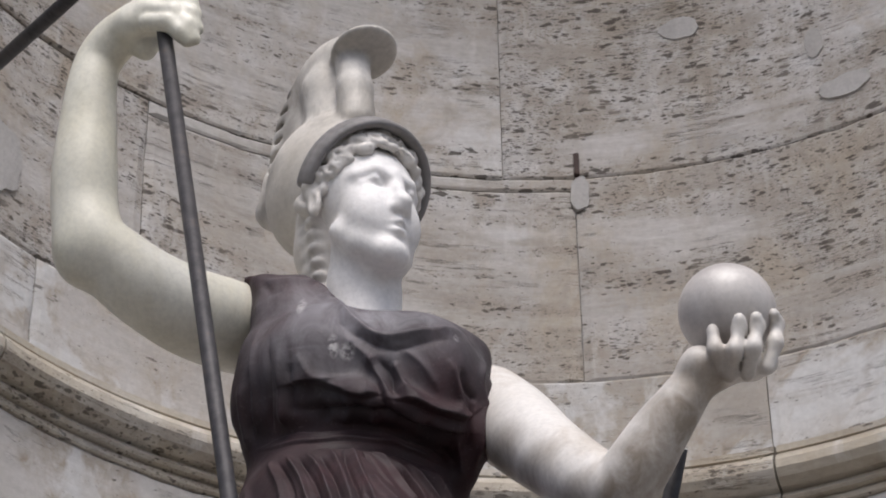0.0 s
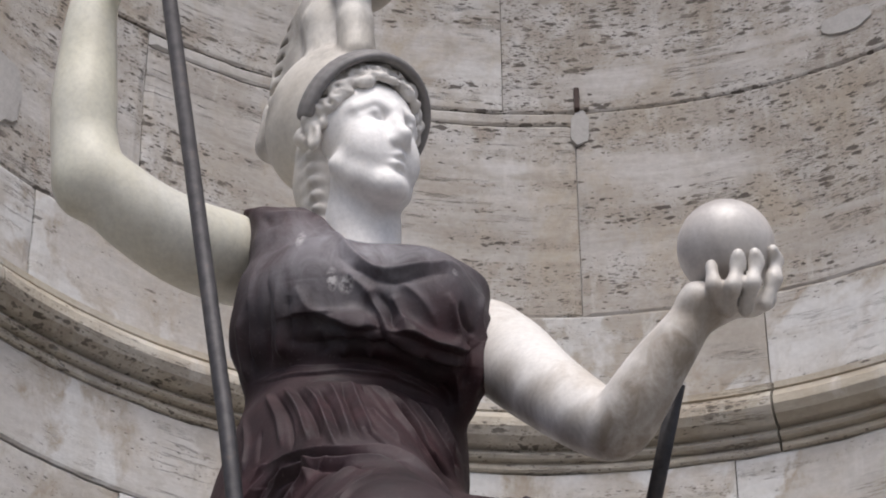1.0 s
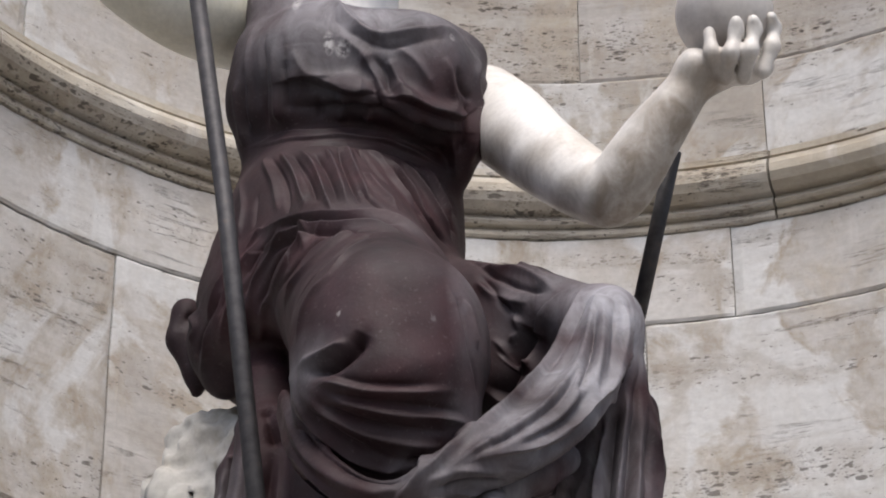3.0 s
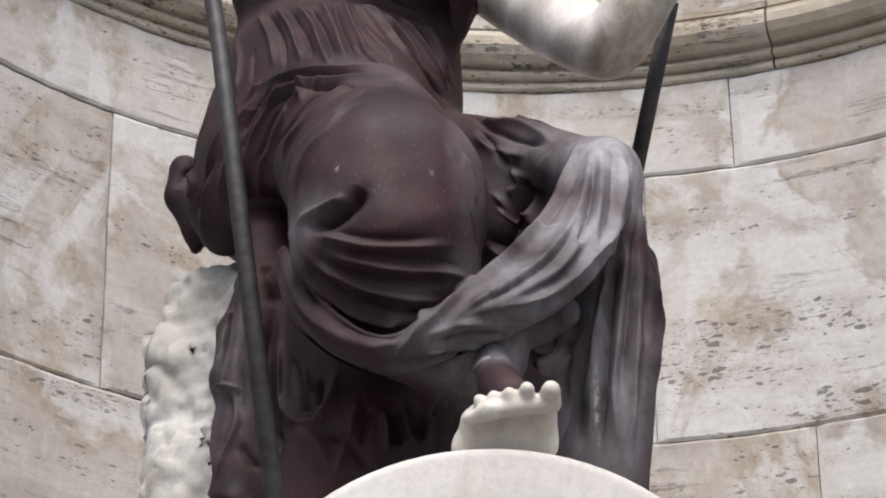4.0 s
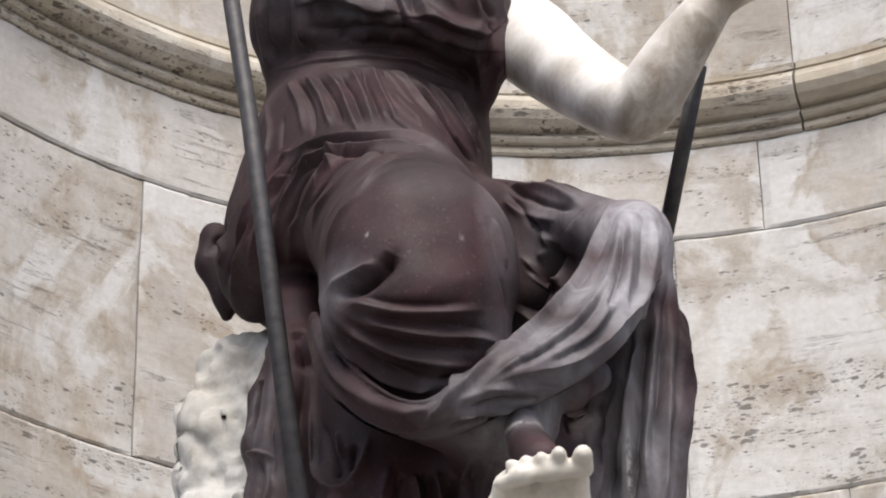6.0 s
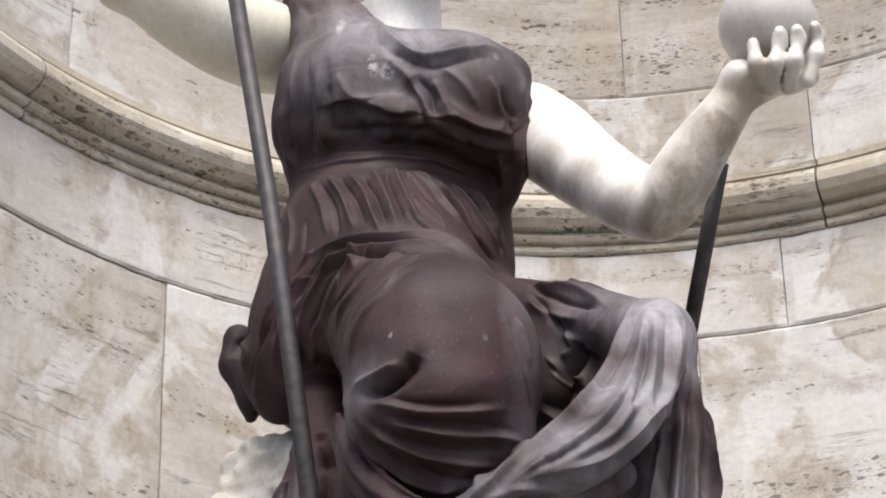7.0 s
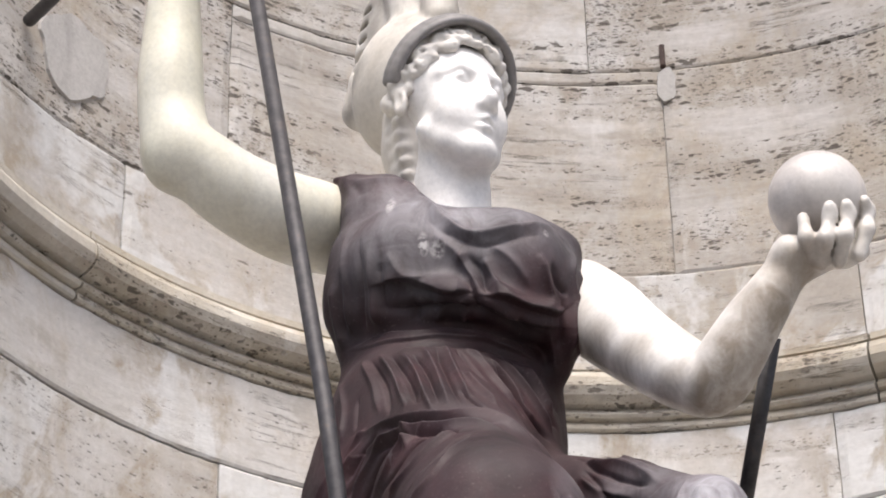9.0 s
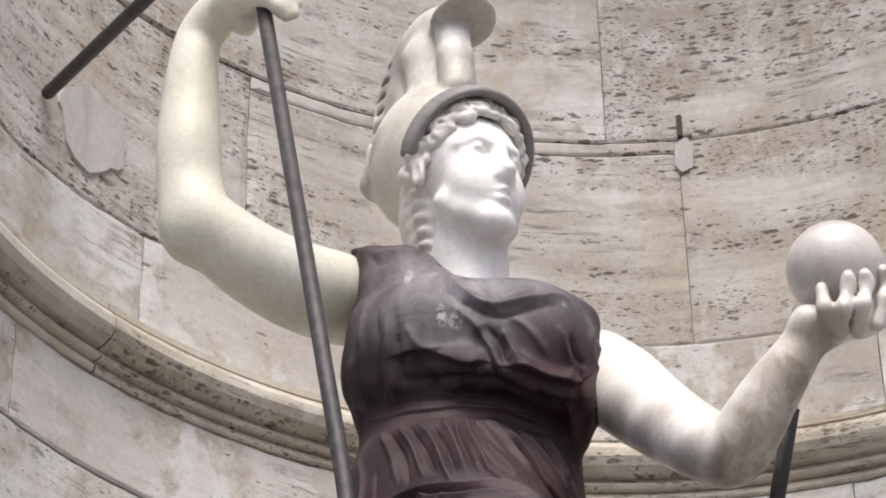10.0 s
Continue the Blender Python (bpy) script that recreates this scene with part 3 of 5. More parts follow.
for i in range(9):
    t = i / 4
    L = UE + (MI - UE) * t if t <= 1 else MI + (LE - MI) * (t - 1)
    L = L.copy()
    n = np.arange(len(L))
    L[:, 1] -= 0.005 * math.sin(2.6 * i) + 0.004 * np.sin(0.5 * n + i)
    L[:, 3] *= 0.85
    mantle.limb([tuple(p) for p in L], 0.014, own=0.004)
mantle.limb([tuple(p * (1, 1, 1, 1.6) + (0, 0.05, 0, 0)) for p in MI], 0.012, own=0.002)
mantle.limb([(0.312, 4.94, 4.378, 0.032), (0.356, 4.93, 4.352, 0.034), (0.369, 4.93, 4.28, 0.025), (0.359, 4.93, 4.204, 0.016)], 0.02)


# the statue, one mesh of several stones
PARTS = []


def keep(clay, material):
    PARTS.append((*clay.skin(), material))


# ---- folds of the cloth: creases and hems pressed into the finely divided skin ----
STROKES = []


def crease(width, height, *pts):
    """A rounded ridge along a line, or a furrow when the height is below nought."""
    STROKES.append((width, height, False, curve(pts, 5)))


def hem(width, height, *pts):
    """A lip of cloth: raised on the left of the line, falling off sharply on its right."""
    STROKES.append((width, height, True, curve(pts, 5)))


# torso: neckline
crease(0.0129, 0.010, (-0.455, 5.344, 5.487), (-0.397, 5.300, 5.437), (-0.330, 5.285, 5.423), (-0.291, 5.299, 5.417), (-0.232, 5.169, 5.272), (-0.179, 5.140, 5.192), (-0.128, 5.132, 5.163), (-0.065, 5.124, 5.167), (-0.002, 5.141, 5.189), (0.066, 5.277, 5.240))
crease(0.0089, -0.006, (-0.290, 5.285, 5.374), (-0.230, 5.139, 5.212), (-0.179, 5.140, 5.165), (-0.115, 5.124, 5.128), (-0.052, 5.124, 5.140), (0.011, 5.139, 5.160))
crease(0.0106, 0.007, (-0.447, 5.336, 5.473), (-0.421, 5.306, 5.410), (-0.431, 5.292, 5.336))
crease(0.0092, -0.006, (-0.411, 5.307, 5.436), (-0.395, 5.285, 5.390), (-0.369, 5.277, 5.394))
# centre gather of the blouse
crease(0.0113, 0.012, (-0.178, 5.146, 5.124), (-0.153, 5.149, 5.095), (-0.137, 5.149, 5.043), (-0.114, 5.141, 4.985))
crease(0.0088, -0.010, (-0.159, 5.139, 5.120), (-0.125, 5.139, 5.074), (-0.114, 5.140, 5.029), (-0.095, 5.132, 4.994))
crease(0.0100, 0.010, (-0.115, 5.132, 5.100), (-0.096, 5.139, 5.058), (-0.087, 5.133, 5.002))
crease(0.0087, -0.009, (-0.152, 5.147, 5.049), (-0.136, 5.144, 4.995), (-0.146, 5.168, 4.980))
crease(0.0126, 0.007, (-0.229, 5.140, 5.174), (-0.178, 5.140, 5.128), (-0.146, 5.139, 5.104))
hem(0.0326, 0.017, (-0.362, 5.192, 5.075), (-0.304, 5.169, 5.072), (-0.240, 5.155, 5.038), (-0.189, 5.147, 5.015), (-0.145, 5.139, 5.018))
hem(0.0325, 0.020, (-0.114, 5.132, 4.998), (-0.064, 5.154, 4.993), (-0.008, 5.178, 4.984), (0.038, 5.208, 4.988), (0.063, 5.217, 5.012))
hem(0.0250, 0.014, (-0.102, 5.149, 4.968), (-0.052, 5.180, 4.965), (-0.002, 5.196, 4.957), (0.048, 5.223, 4.965))
crease(0.0175, -0.016, (-0.354, 5.200, 5.025), (-0.278, 5.190, 5.010), (-0.202, 5.171, 4.995), (-0.114, 5.161, 4.965), (-0.052, 5.202, 4.958), (0.023, 5.240, 4.949))
crease(0.0100, -0.009, (-0.278, 5.170, 5.035), (-0.272, 5.191, 5.003), (-0.266, 5.209, 4.993))
crease(0.0100, 0.008, (-0.227, 5.154, 5.024), (-0.214, 5.169, 4.996), (-0.228, 5.217, 4.994))
crease(0.0100, 0.008, (-0.177, 5.148, 5.009), (-0.158, 5.170, 4.988), (-0.165, 5.215, 4.989))
crease(0.0113, -0.009, (-0.052, 5.179, 4.972), (-0.027, 5.196, 4.957), (0.023, 5.221, 4.957))
# left breast cloth by the sleeve
crease(0.0088, -0.010, (0.038, 5.155, 5.099), (0.048, 5.186, 5.059), (0.071, 5.215, 5.048))
crease(0.0100, 0.008, (0.011, 5.135, 5.108), (0.023, 5.158, 5.063), (0.029, 5.193, 5.027), (0.010, 5.186, 4.984))
crease(0.0102, 0.009, (0.078, 5.277, 5.224), (0.087, 5.215, 5.117), (0.089, 5.238, 5.040), (0.079, 5.246, 4.956), (0.061, 5.295, 4.912))
crease(0.0088, -0.009, (0.058, 5.208, 5.036), (0.051, 5.223, 4.971), (0.038, 5.262, 4.936))
crease(0.0113, 0.008, (0.023, 5.224, 4.957), (0.035, 5.268, 4.933), (0.029, 5.300, 4.893))
crease(0.0113, -0.008, (-0.015, 5.258, 4.949), (0.010, 5.284, 4.935), (0.016, 5.291, 4.902))
# flank folds
crease(0.0115, 0.009, (-0.425, 5.247, 5.265), (-0.431, 5.231, 5.160), (-0.428, 5.268, 5.077), (-0.417, 5.308, 5.012))
crease(0.0089, -0.010, (-0.394, 5.184, 5.205), (-0.397, 5.193, 5.118), (-0.398, 5.237, 5.057), (-0.388, 5.277, 5.014))
crease(0.0114, 0.009, (-0.369, 5.163, 5.175), (-0.370, 5.179, 5.094), (-0.367, 5.207, 5.029), (-0.355, 5.236, 5.003))
crease(0.0088, -0.008, (-0.345, 5.155, 5.116), (-0.344, 5.179, 5.064), (-0.335, 5.209, 5.008))
crease(0.0116, 0.008, (-0.465, 5.280, 5.147), (-0.457, 5.308, 5.073), (-0.443, 5.338, 5.001))
crease(0.0090, -0.007, (-0.443, 5.245, 5.170), (-0.447, 5.280, 5.101), (-0.434, 5.317, 5.018))
crease(0.0101, 0.006, (-0.330, 5.147, 5.133), (-0.297, 5.157, 5.079), (-0.240, 5.162, 5.060))
crease(0.0100, 0.005, (-0.102, 5.125, 5.132), (-0.052, 5.124, 5.086), (-0.014, 5.157, 5.033))
# girdle
hem(0.0177, 0.008, (0.010, 5.284, 4.935), (-0.053, 5.253, 4.950), (-0.103, 5.230, 4.958), (-0.178, 5.224, 4.969), (-0.277, 5.201, 4.955), (-0.356, 5.262, 4.985), (-0.420, 5.315, 4.995))
hem(0.0151, 0.008, (-0.416, 5.314, 4.986), (-0.300, 5.178, 4.916), (-0.202, 5.194, 4.932), (-0.128, 5.224, 4.939), (-0.078, 5.240, 4.927), (0.004, 5.284, 4.913))
crease(0.0100, -0.007, (-0.299, 5.154, 4.886), (-0.201, 5.170, 4.902), (-0.121, 5.217, 4.917), (-0.071, 5.238, 4.907), (0.004, 5.285, 4.894))
# pleats under the girdle
crease(0.0073, 0.009, (-0.390, 5.207, 4.888), (-0.361, 5.110, 4.769), (-0.345, 5.032, 4.651))
crease(0.0060, -0.008, (-0.371, 5.177, 4.872), (-0.334, 5.078, 4.749), (-0.318, 4.996, 4.622))
crease(0.0072, 0.009, (-0.349, 5.170, 4.879), (-0.310, 5.071, 4.759), (-0.284, 4.965, 4.624))
crease(0.0060, -0.008, (-0.322, 5.140, 4.857), (-0.284, 5.041, 4.740), (-0.258, 4.950, 4.621))
crease(0.0072, 0.009, (-0.303, 5.141, 4.868), (-0.267, 5.056, 4.764), (-0.239, 4.950, 4.635), (-0.222, 4.897, 4.566))
crease(0.0060, -0.009, (-0.272, 5.118, 4.845), (-0.240, 5.035, 4.743), (-0.212, 4.918, 4.602))
crease(0.0072, 0.009, (-0.251, 5.140, 4.874), (-0.221, 5.035, 4.750), (-0.190, 4.904, 4.586))
crease(0.0060, -0.009, (-0.224, 5.148, 4.879), (-0.200, 5.033, 4.742), (-0.165, 4.904, 4.589))
crease(0.0072, 0.009, (-0.207, 5.171, 4.901), (-0.183, 5.056, 4.763), (-0.145, 4.928, 4.608))
crease(0.0061, -0.010, (-0.181, 5.170, 4.893), (-0.149, 5.132, 4.825), (-0.111, 5.093, 4.758))
crease(0.0071, 0.010, (-0.165, 5.057, 4.757), (-0.133, 5.003, 4.681), (-0.090, 4.943, 4.596))
crease(0.0058, -0.012, (-0.167, 4.966, 4.659), (-0.128, 4.911, 4.590), (-0.080, 4.859, 4.521))
crease(0.0074, 0.010, (-0.164, 5.185, 4.903), (-0.123, 5.178, 4.854), (-0.094, 5.141, 4.773), (-0.051, 5.139, 4.708))
crease(0.0061, -0.013, (-0.142, 5.202, 4.906), (-0.107, 5.178, 4.832), (-0.070, 5.154, 4.752), (-0.037, 5.171, 4.713))
crease(0.0074, 0.010, (-0.114, 5.207, 4.887), (-0.077, 5.201, 4.825), (-0.039, 5.192, 4.754), (-0.009, 5.215, 4.710))
crease(0.0074, -0.016, (-0.102, 5.200, 4.865), (-0.062, 5.186, 4.786), (-0.021, 5.200, 4.723), (0.016, 5.247, 4.691))
crease(0.0074, 0.010, (-0.082, 5.224, 4.890), (-0.046, 5.222, 4.830), (-0.009, 5.231, 4.770), (0.022, 5.260, 4.716))
crease(0.0075, -0.015, (-0.059, 5.237, 4.891), (-0.025, 5.246, 4.838), (0.004, 5.247, 4.773), (0.028, 5.285, 4.745))
crease(0.0075, 0.009, (-0.034, 5.261, 4.899), (-0.003, 5.261, 4.832), (0.022, 5.277, 4.776))
crease(0.0075, -0.010, (-0.009, 5.276, 4.886), (0.014, 5.284, 4.839), (0.030, 5.299, 4.797))
crease(0.0061, -0.007, (-0.399, 5.146, 4.763), (-0.399, 5.102, 4.651))
crease(0.0074, 0.008, (-0.443, 5.261, 4.863), (-0.424, 5.177, 4.739), (-0.431, 5.148, 4.651))
# sash over the belly
hem(0.0162, 0.013, (-0.001, 4.843, 4.431), (-0.058, 4.843, 4.491), (-0.115, 4.851, 4.522), (-0.184, 4.857, 4.531), (-0.256, 4.920, 4.566), (-0.330, 4.997, 4.601), (-0.396, 5.094, 4.635))
hem(0.0138, 0.012, (-0.068, 4.776, 4.438), (-0.136, 4.805, 4.475), (-0.205, 4.828, 4.491), (-0.278, 4.911, 4.532), (-0.328, 4.972, 4.549), (-0.393, 5.080, 4.571))
crease(0.0081, -0.010, (-0.080, 4.828, 4.491), (-0.149, 4.828, 4.505), (-0.218, 4.865, 4.527), (-0.291, 4.935, 4.562), (-0.343, 5.010, 4.595))
crease(0.0080, -0.009, (-0.102, 4.769, 4.438), (-0.169, 4.775, 4.447), (-0.240, 4.842, 4.482), (-0.301, 4.927, 4.515), (-0.352, 5.004, 4.527))
crease(0.0092, 0.009, (-0.291, 4.935, 4.567), (-0.271, 4.897, 4.517), (-0.274, 4.852, 4.451))
crease(0.0084, 0.007, (-0.370, 5.064, 4.631), (-0.407, 5.094, 4.593), (-0.429, 5.109, 4.533))
crease(0.0071, -0.008, (-0.342, 5.011, 4.582), (-0.386, 5.065, 4.562), (-0.416, 5.103, 4.516))
# arcs of cloth drawn round the thigh
crease(0.0076, 0.009, (-0.105, 4.721, 4.400), (-0.158, 4.630, 4.322), (-0.208, 4.584, 4.248), (-0.249, 4.608, 4.191), (-0.272, 4.637, 4.123))
crease(0.0066, -0.009, (-0.134, 4.745, 4.423), (-0.193, 4.700, 4.361), (-0.241, 4.668, 4.287), (-0.282, 4.713, 4.239))
crease(0.0079, 0.010, (-0.163, 4.782, 4.454), (-0.223, 4.759, 4.400), (-0.275, 4.783, 4.354), (-0.312, 4.874, 4.329))
crease(0.0069, -0.010, (-0.198, 4.813, 4.476), (-0.255, 4.836, 4.449), (-0.303, 4.873, 4.406), (-0.343, 5.017, 4.410))
crease(0.0081, 0.010, (-0.228, 4.852, 4.502), (-0.286, 4.882, 4.474), (-0.329, 4.926, 4.431), (-0.364, 5.065, 4.437), (-0.381, 5.177, 4.419))
crease(0.0070, -0.009, (-0.271, 4.913, 4.537), (-0.319, 4.942, 4.506), (-0.358, 5.018, 4.478), (-0.384, 5.082, 4.441))
crease(0.0083, 0.009, (-0.307, 4.943, 4.547), (-0.352, 5.003, 4.529), (-0.385, 5.064, 4.498), (-0.405, 5.116, 4.440), (-0.420, 5.223, 4.404))
crease(0.0071, -0.009, (-0.347, 5.017, 4.582), (-0.386, 5.064, 4.545), (-0.409, 5.094, 4.495), (-0.426, 5.152, 4.433))
crease(0.0084, 0.008, (-0.380, 5.064, 4.600), (-0.418, 5.102, 4.548), (-0.443, 5.125, 4.473), (-0.468, 5.224, 4.433))
crease(0.0072, -0.008, (-0.413, 5.102, 4.596), (-0.448, 5.133, 4.532), (-0.474, 5.168, 4.471))
crease(0.0097, 0.008, (-0.451, 5.141, 4.578), (-0.484, 5.187, 4.522), (-0.500, 5.247, 4.460), (-0.519, 5.331, 4.422))
crease(0.0085, -0.008, (-0.464, 5.156, 4.518), (-0.503, 5.230, 4.478), (-0.524, 5.308, 4.452))
crease(0.0099, 0.008, (-0.573, 5.407, 4.619), (-0.535, 5.285, 4.516), (-0.543, 5.316, 4.484))
crease(0.0087, -0.009, (-0.524, 5.284, 4.564), (-0.554, 5.405, 4.601), (-0.584, 5.406, 4.562))
crease(0.0063, 0.005, (0.013, 4.569, 4.198), (0.043, 4.586, 4.099), (0.062, 4.631, 4.014))
crease(0.0064, 0.007, (0.047, 4.592, 4.187), (0.069, 4.615, 4.089))
crease(0.0063, -0.006, (0.029, 4.577, 4.178), (0.053, 4.594, 4.078), (0.070, 4.647, 4.010))
# slit and fan of folds on the shin
crease(0.0136, -0.030, (-0.140, 4.525, 4.076), (-0.164, 4.533, 4.042), (-0.204, 4.548, 4.023), (-0.248, 4.592, 4.032))
crease(0.0094, 0.009, (-0.265, 4.623, 4.061), (-0.220, 4.561, 4.054), (-0.177, 4.531, 4.063))
crease(0.0094, 0.010, (-0.292, 4.715, 4.082), (-0.210, 4.562, 3.995), (-0.136, 4.532, 3.962), (-0.054, 4.540, 3.963), (0.019, 4.580, 3.984))
crease(0.0073, -0.008, (-0.209, 4.554, 4.005), (-0.146, 4.533, 3.978), (-0.074, 4.531, 3.973), (-0.002, 4.563, 3.990))
crease(0.0073, -0.009, (-0.199, 4.554, 3.967), (-0.126, 4.548, 3.950), (-0.054, 4.555, 3.945), (0.029, 4.602, 3.953))
crease(0.0083, 0.009, (-0.243, 4.594, 3.997), (-0.158, 4.554, 3.943), (-0.075, 4.562, 3.926), (-0.003, 4.586, 3.932), (0.049, 4.631, 3.942))
crease(0.0073, -0.009, (-0.226, 4.584, 3.965), (-0.158, 4.570, 3.924), (-0.076, 4.574, 3.909), (0.007, 4.600, 3.912))
crease(0.0083, 0.010, (-0.256, 4.616, 3.997), (-0.201, 4.586, 3.937), (-0.138, 4.586, 3.901), (-0.066, 4.593, 3.883), (-0.004, 4.610, 3.885))
crease(0.0073, -0.011, (-0.243, 4.608, 3.963), (-0.191, 4.609, 3.913), (-0.129, 4.609, 3.877), (-0.057, 4.614, 3.862), (-0.005, 4.592, 3.853))
crease(0.0083, 0.011, (-0.275, 4.647, 4.002), (-0.223, 4.629, 3.924), (-0.161, 4.630, 3.873), (-0.099, 4.627, 3.848), (-0.036, 4.584, 3.828))
crease(0.0073, -0.011, (-0.281, 4.678, 4.000), (-0.234, 4.639, 3.902), (-0.176, 4.600, 3.836), (-0.109, 4.593, 3.807), (-0.057, 4.587, 3.809))
crease(0.0084, 0.009, (-0.306, 4.797, 4.074), (-0.257, 4.675, 3.921), (-0.197, 4.612, 3.830), (-0.129, 4.594, 3.789), (-0.083, 4.587, 3.787))
hem(0.0189, 0.020, (-0.306, 4.811, 4.020), (-0.247, 4.687, 3.891), (-0.191, 4.639, 3.817), (-0.136, 4.618, 3.780), (-0.087, 4.618, 3.770))
crease(0.0137, -0.018, (-0.358, 5.042, 4.188), (-0.328, 5.034, 4.094))
crease(0.0126, -0.018, (-0.255, 4.733, 3.878), (-0.195, 4.675, 3.803), (-0.121, 4.650, 3.770))
# left thigh
crease(0.0094, 0.010, (0.070, 5.148, 4.581), (0.134, 5.072, 4.529), (0.190, 5.012, 4.475), (0.232, 4.943, 4.405))
crease(0.0082, -0.010, (0.065, 5.178, 4.613), (0.110, 5.085, 4.520), (0.166, 5.009, 4.450), (0.210, 4.964, 4.411))
crease(0.0094, 0.009, (0.074, 5.103, 4.514), (0.120, 5.050, 4.449), (0.176, 4.995, 4.403))
crease(0.0082, -0.010, (0.081, 5.110, 4.539), (0.109, 5.065, 4.471), (0.136, 5.040, 4.416), (0.164, 5.011, 4.380))
crease(0.0094, 0.009, (0.158, 5.064, 4.531), (0.213, 5.004, 4.474))
crease(0.0254, -0.040, (0.132, 5.035, 4.288), (0.162, 5.018, 4.318), (0.185, 5.004, 4.349))
crease(0.0253, -0.036, (0.113, 5.064, 4.213), (0.130, 5.040, 4.239), (0.160, 5.019, 4.279))
crease(0.0069, 0.009, (0.105, 5.063, 4.357), (0.149, 5.019, 4.286), (0.177, 5.010, 4.267))
crease(0.0093, 0.008, (0.142, 5.034, 4.426), (0.157, 5.025, 4.361), (0.134, 5.042, 4.344))
# mantle
hem(0.0184, 0.014, (0.226, 4.943, 4.386), (0.196, 4.988, 4.339), (0.160, 5.019, 4.266), (0.124, 5.056, 4.209))
hem(0.0166, 0.014, (0.070, 4.606, 3.925), (0.006, 4.616, 3.885), (-0.057, 4.578, 3.799), (-0.099, 4.614, 3.771))
crease(0.0086, 0.011, (0.285, 4.899, 4.386), (0.242, 4.863, 4.270), (0.191, 4.796, 4.152), (0.137, 4.702, 4.031), (0.080, 4.620, 3.937), (0.006, 4.579, 3.852), (-0.068, 4.587, 3.781))
crease(0.0065, -0.010, (0.290, 4.866, 4.340), (0.251, 4.845, 4.234), (0.201, 4.782, 4.120), (0.146, 4.688, 4.006), (0.090, 4.606, 3.918), (0.026, 4.583, 3.851))
crease(0.0086, 0.010, (0.304, 4.855, 4.347), (0.278, 4.796, 4.207), (0.235, 4.715, 4.076), (0.171, 4.633, 3.965), (0.100, 4.573, 3.890), (0.015, 4.573, 3.823))
crease(0.0077, -0.015, (0.307, 4.836, 4.323), (0.293, 4.804, 4.210), (0.275, 4.748, 4.106), (0.255, 4.708, 4.043))
crease(0.0063, -0.010, (0.266, 4.762, 4.139), (0.228, 4.695, 4.031), (0.164, 4.630, 3.940), (0.099, 4.572, 3.872), (0.047, 4.564, 3.841))
crease(0.0085, 0.010, (0.281, 4.775, 4.145), (0.255, 4.708, 4.043), (0.203, 4.661, 3.961), (0.136, 4.606, 3.896), (0.067, 4.565, 3.846))
crease(0.0063, -0.008, (0.279, 4.742, 4.066), (0.237, 4.701, 3.992), (0.174, 4.634, 3.918), (0.109, 4.592, 3.864))
crease(0.0087, 0.008, (0.322, 4.844, 4.327), (0.316, 4.816, 4.229), (0.299, 4.769, 4.129), (0.278, 4.749, 4.046), (0.241, 4.700, 3.974), (0.174, 4.639, 3.900))
crease(0.0099, 0.008, (0.363, 4.866, 4.338), (0.367, 4.851, 4.259), (0.350, 4.817, 4.166), (0.319, 4.782, 4.089), (0.283, 4.749, 4.039))
crease(0.0067, -0.006, (0.341, 4.851, 4.312), (0.334, 4.818, 4.204), (0.315, 4.789, 4.114))
hem(0.0150, 0.012, (0.062, 4.564, 3.835), (0.120, 4.593, 3.862), (0.174, 4.640, 3.898), (0.229, 4.681, 3.940), (0.265, 4.730, 4.006), (0.301, 4.762, 4.058), (0.337, 4.796, 4.105), (0.382, 4.890, 4.255))
# wraps round the shin
crease(0.0072, 0.008, (-0.026, 4.576, 3.797), (0.036, 4.573, 3.817), (0.109, 4.612, 3.837))
crease(0.0079, 0.008, (0.186, 5.036, 4.037), (0.231, 4.996, 4.048))
crease(0.0062, -0.009, (-0.006, 4.586, 3.790), (0.056, 4.596, 3.810), (0.119, 4.639, 3.829))
crease(0.0072, 0.009, (-0.047, 4.598, 3.778), (0.014, 4.603, 3.789), (0.077, 4.639, 3.810))
crease(0.0062, -0.009, (-0.059, 4.633, 3.774), (0.004, 4.626, 3.783), (0.067, 4.684, 3.813))
crease(0.0063, 0.007, (0.077, 4.684, 3.800), (0.108, 4.693, 3.786), (0.129, 4.725, 3.772))
crease(0.0200, -0.026, (0.171, 4.959, 3.957), (0.201, 5.011, 4.006), (0.209, 4.965, 3.934), (0.178, 4.928, 3.881))
crease(0.0089, 0.008, (0.149, 4.957, 3.969), (0.170, 4.949, 3.934))
# cloth hanging from the left knee
crease(0.0099, 0.013, (0.335, 4.801, 4.096), (0.319, 4.913, 4.042), (0.301, 4.926, 3.914), (0.281, 4.944, 3.754))
crease(0.0088, -0.020, (0.354, 4.825, 4.157), (0.338, 4.905, 4.062), (0.318, 4.920, 3.911), (0.301, 4.943, 3.730))
crease(0.0099, 0.012, (0.379, 4.850, 4.221), (0.361, 4.897, 4.095), (0.344, 4.911, 3.954), (0.330, 4.928, 3.842), (0.334, 4.935, 3.737))
crease(0.0078, -0.013, (0.394, 4.913, 4.241), (0.377, 4.904, 4.098), (0.359, 4.913, 3.955), (0.343, 4.927, 3.841))
crease(0.0088, 0.011, (0.397, 4.906, 4.099), (0.379, 4.920, 3.958), (0.369, 4.934, 3.843), (0.358, 4.943, 3.729))
crease(0.0078, -0.010, (0.411, 4.919, 4.130), (0.405, 4.935, 4.013), (0.388, 4.937, 3.892), (0.378, 4.950, 3.778))
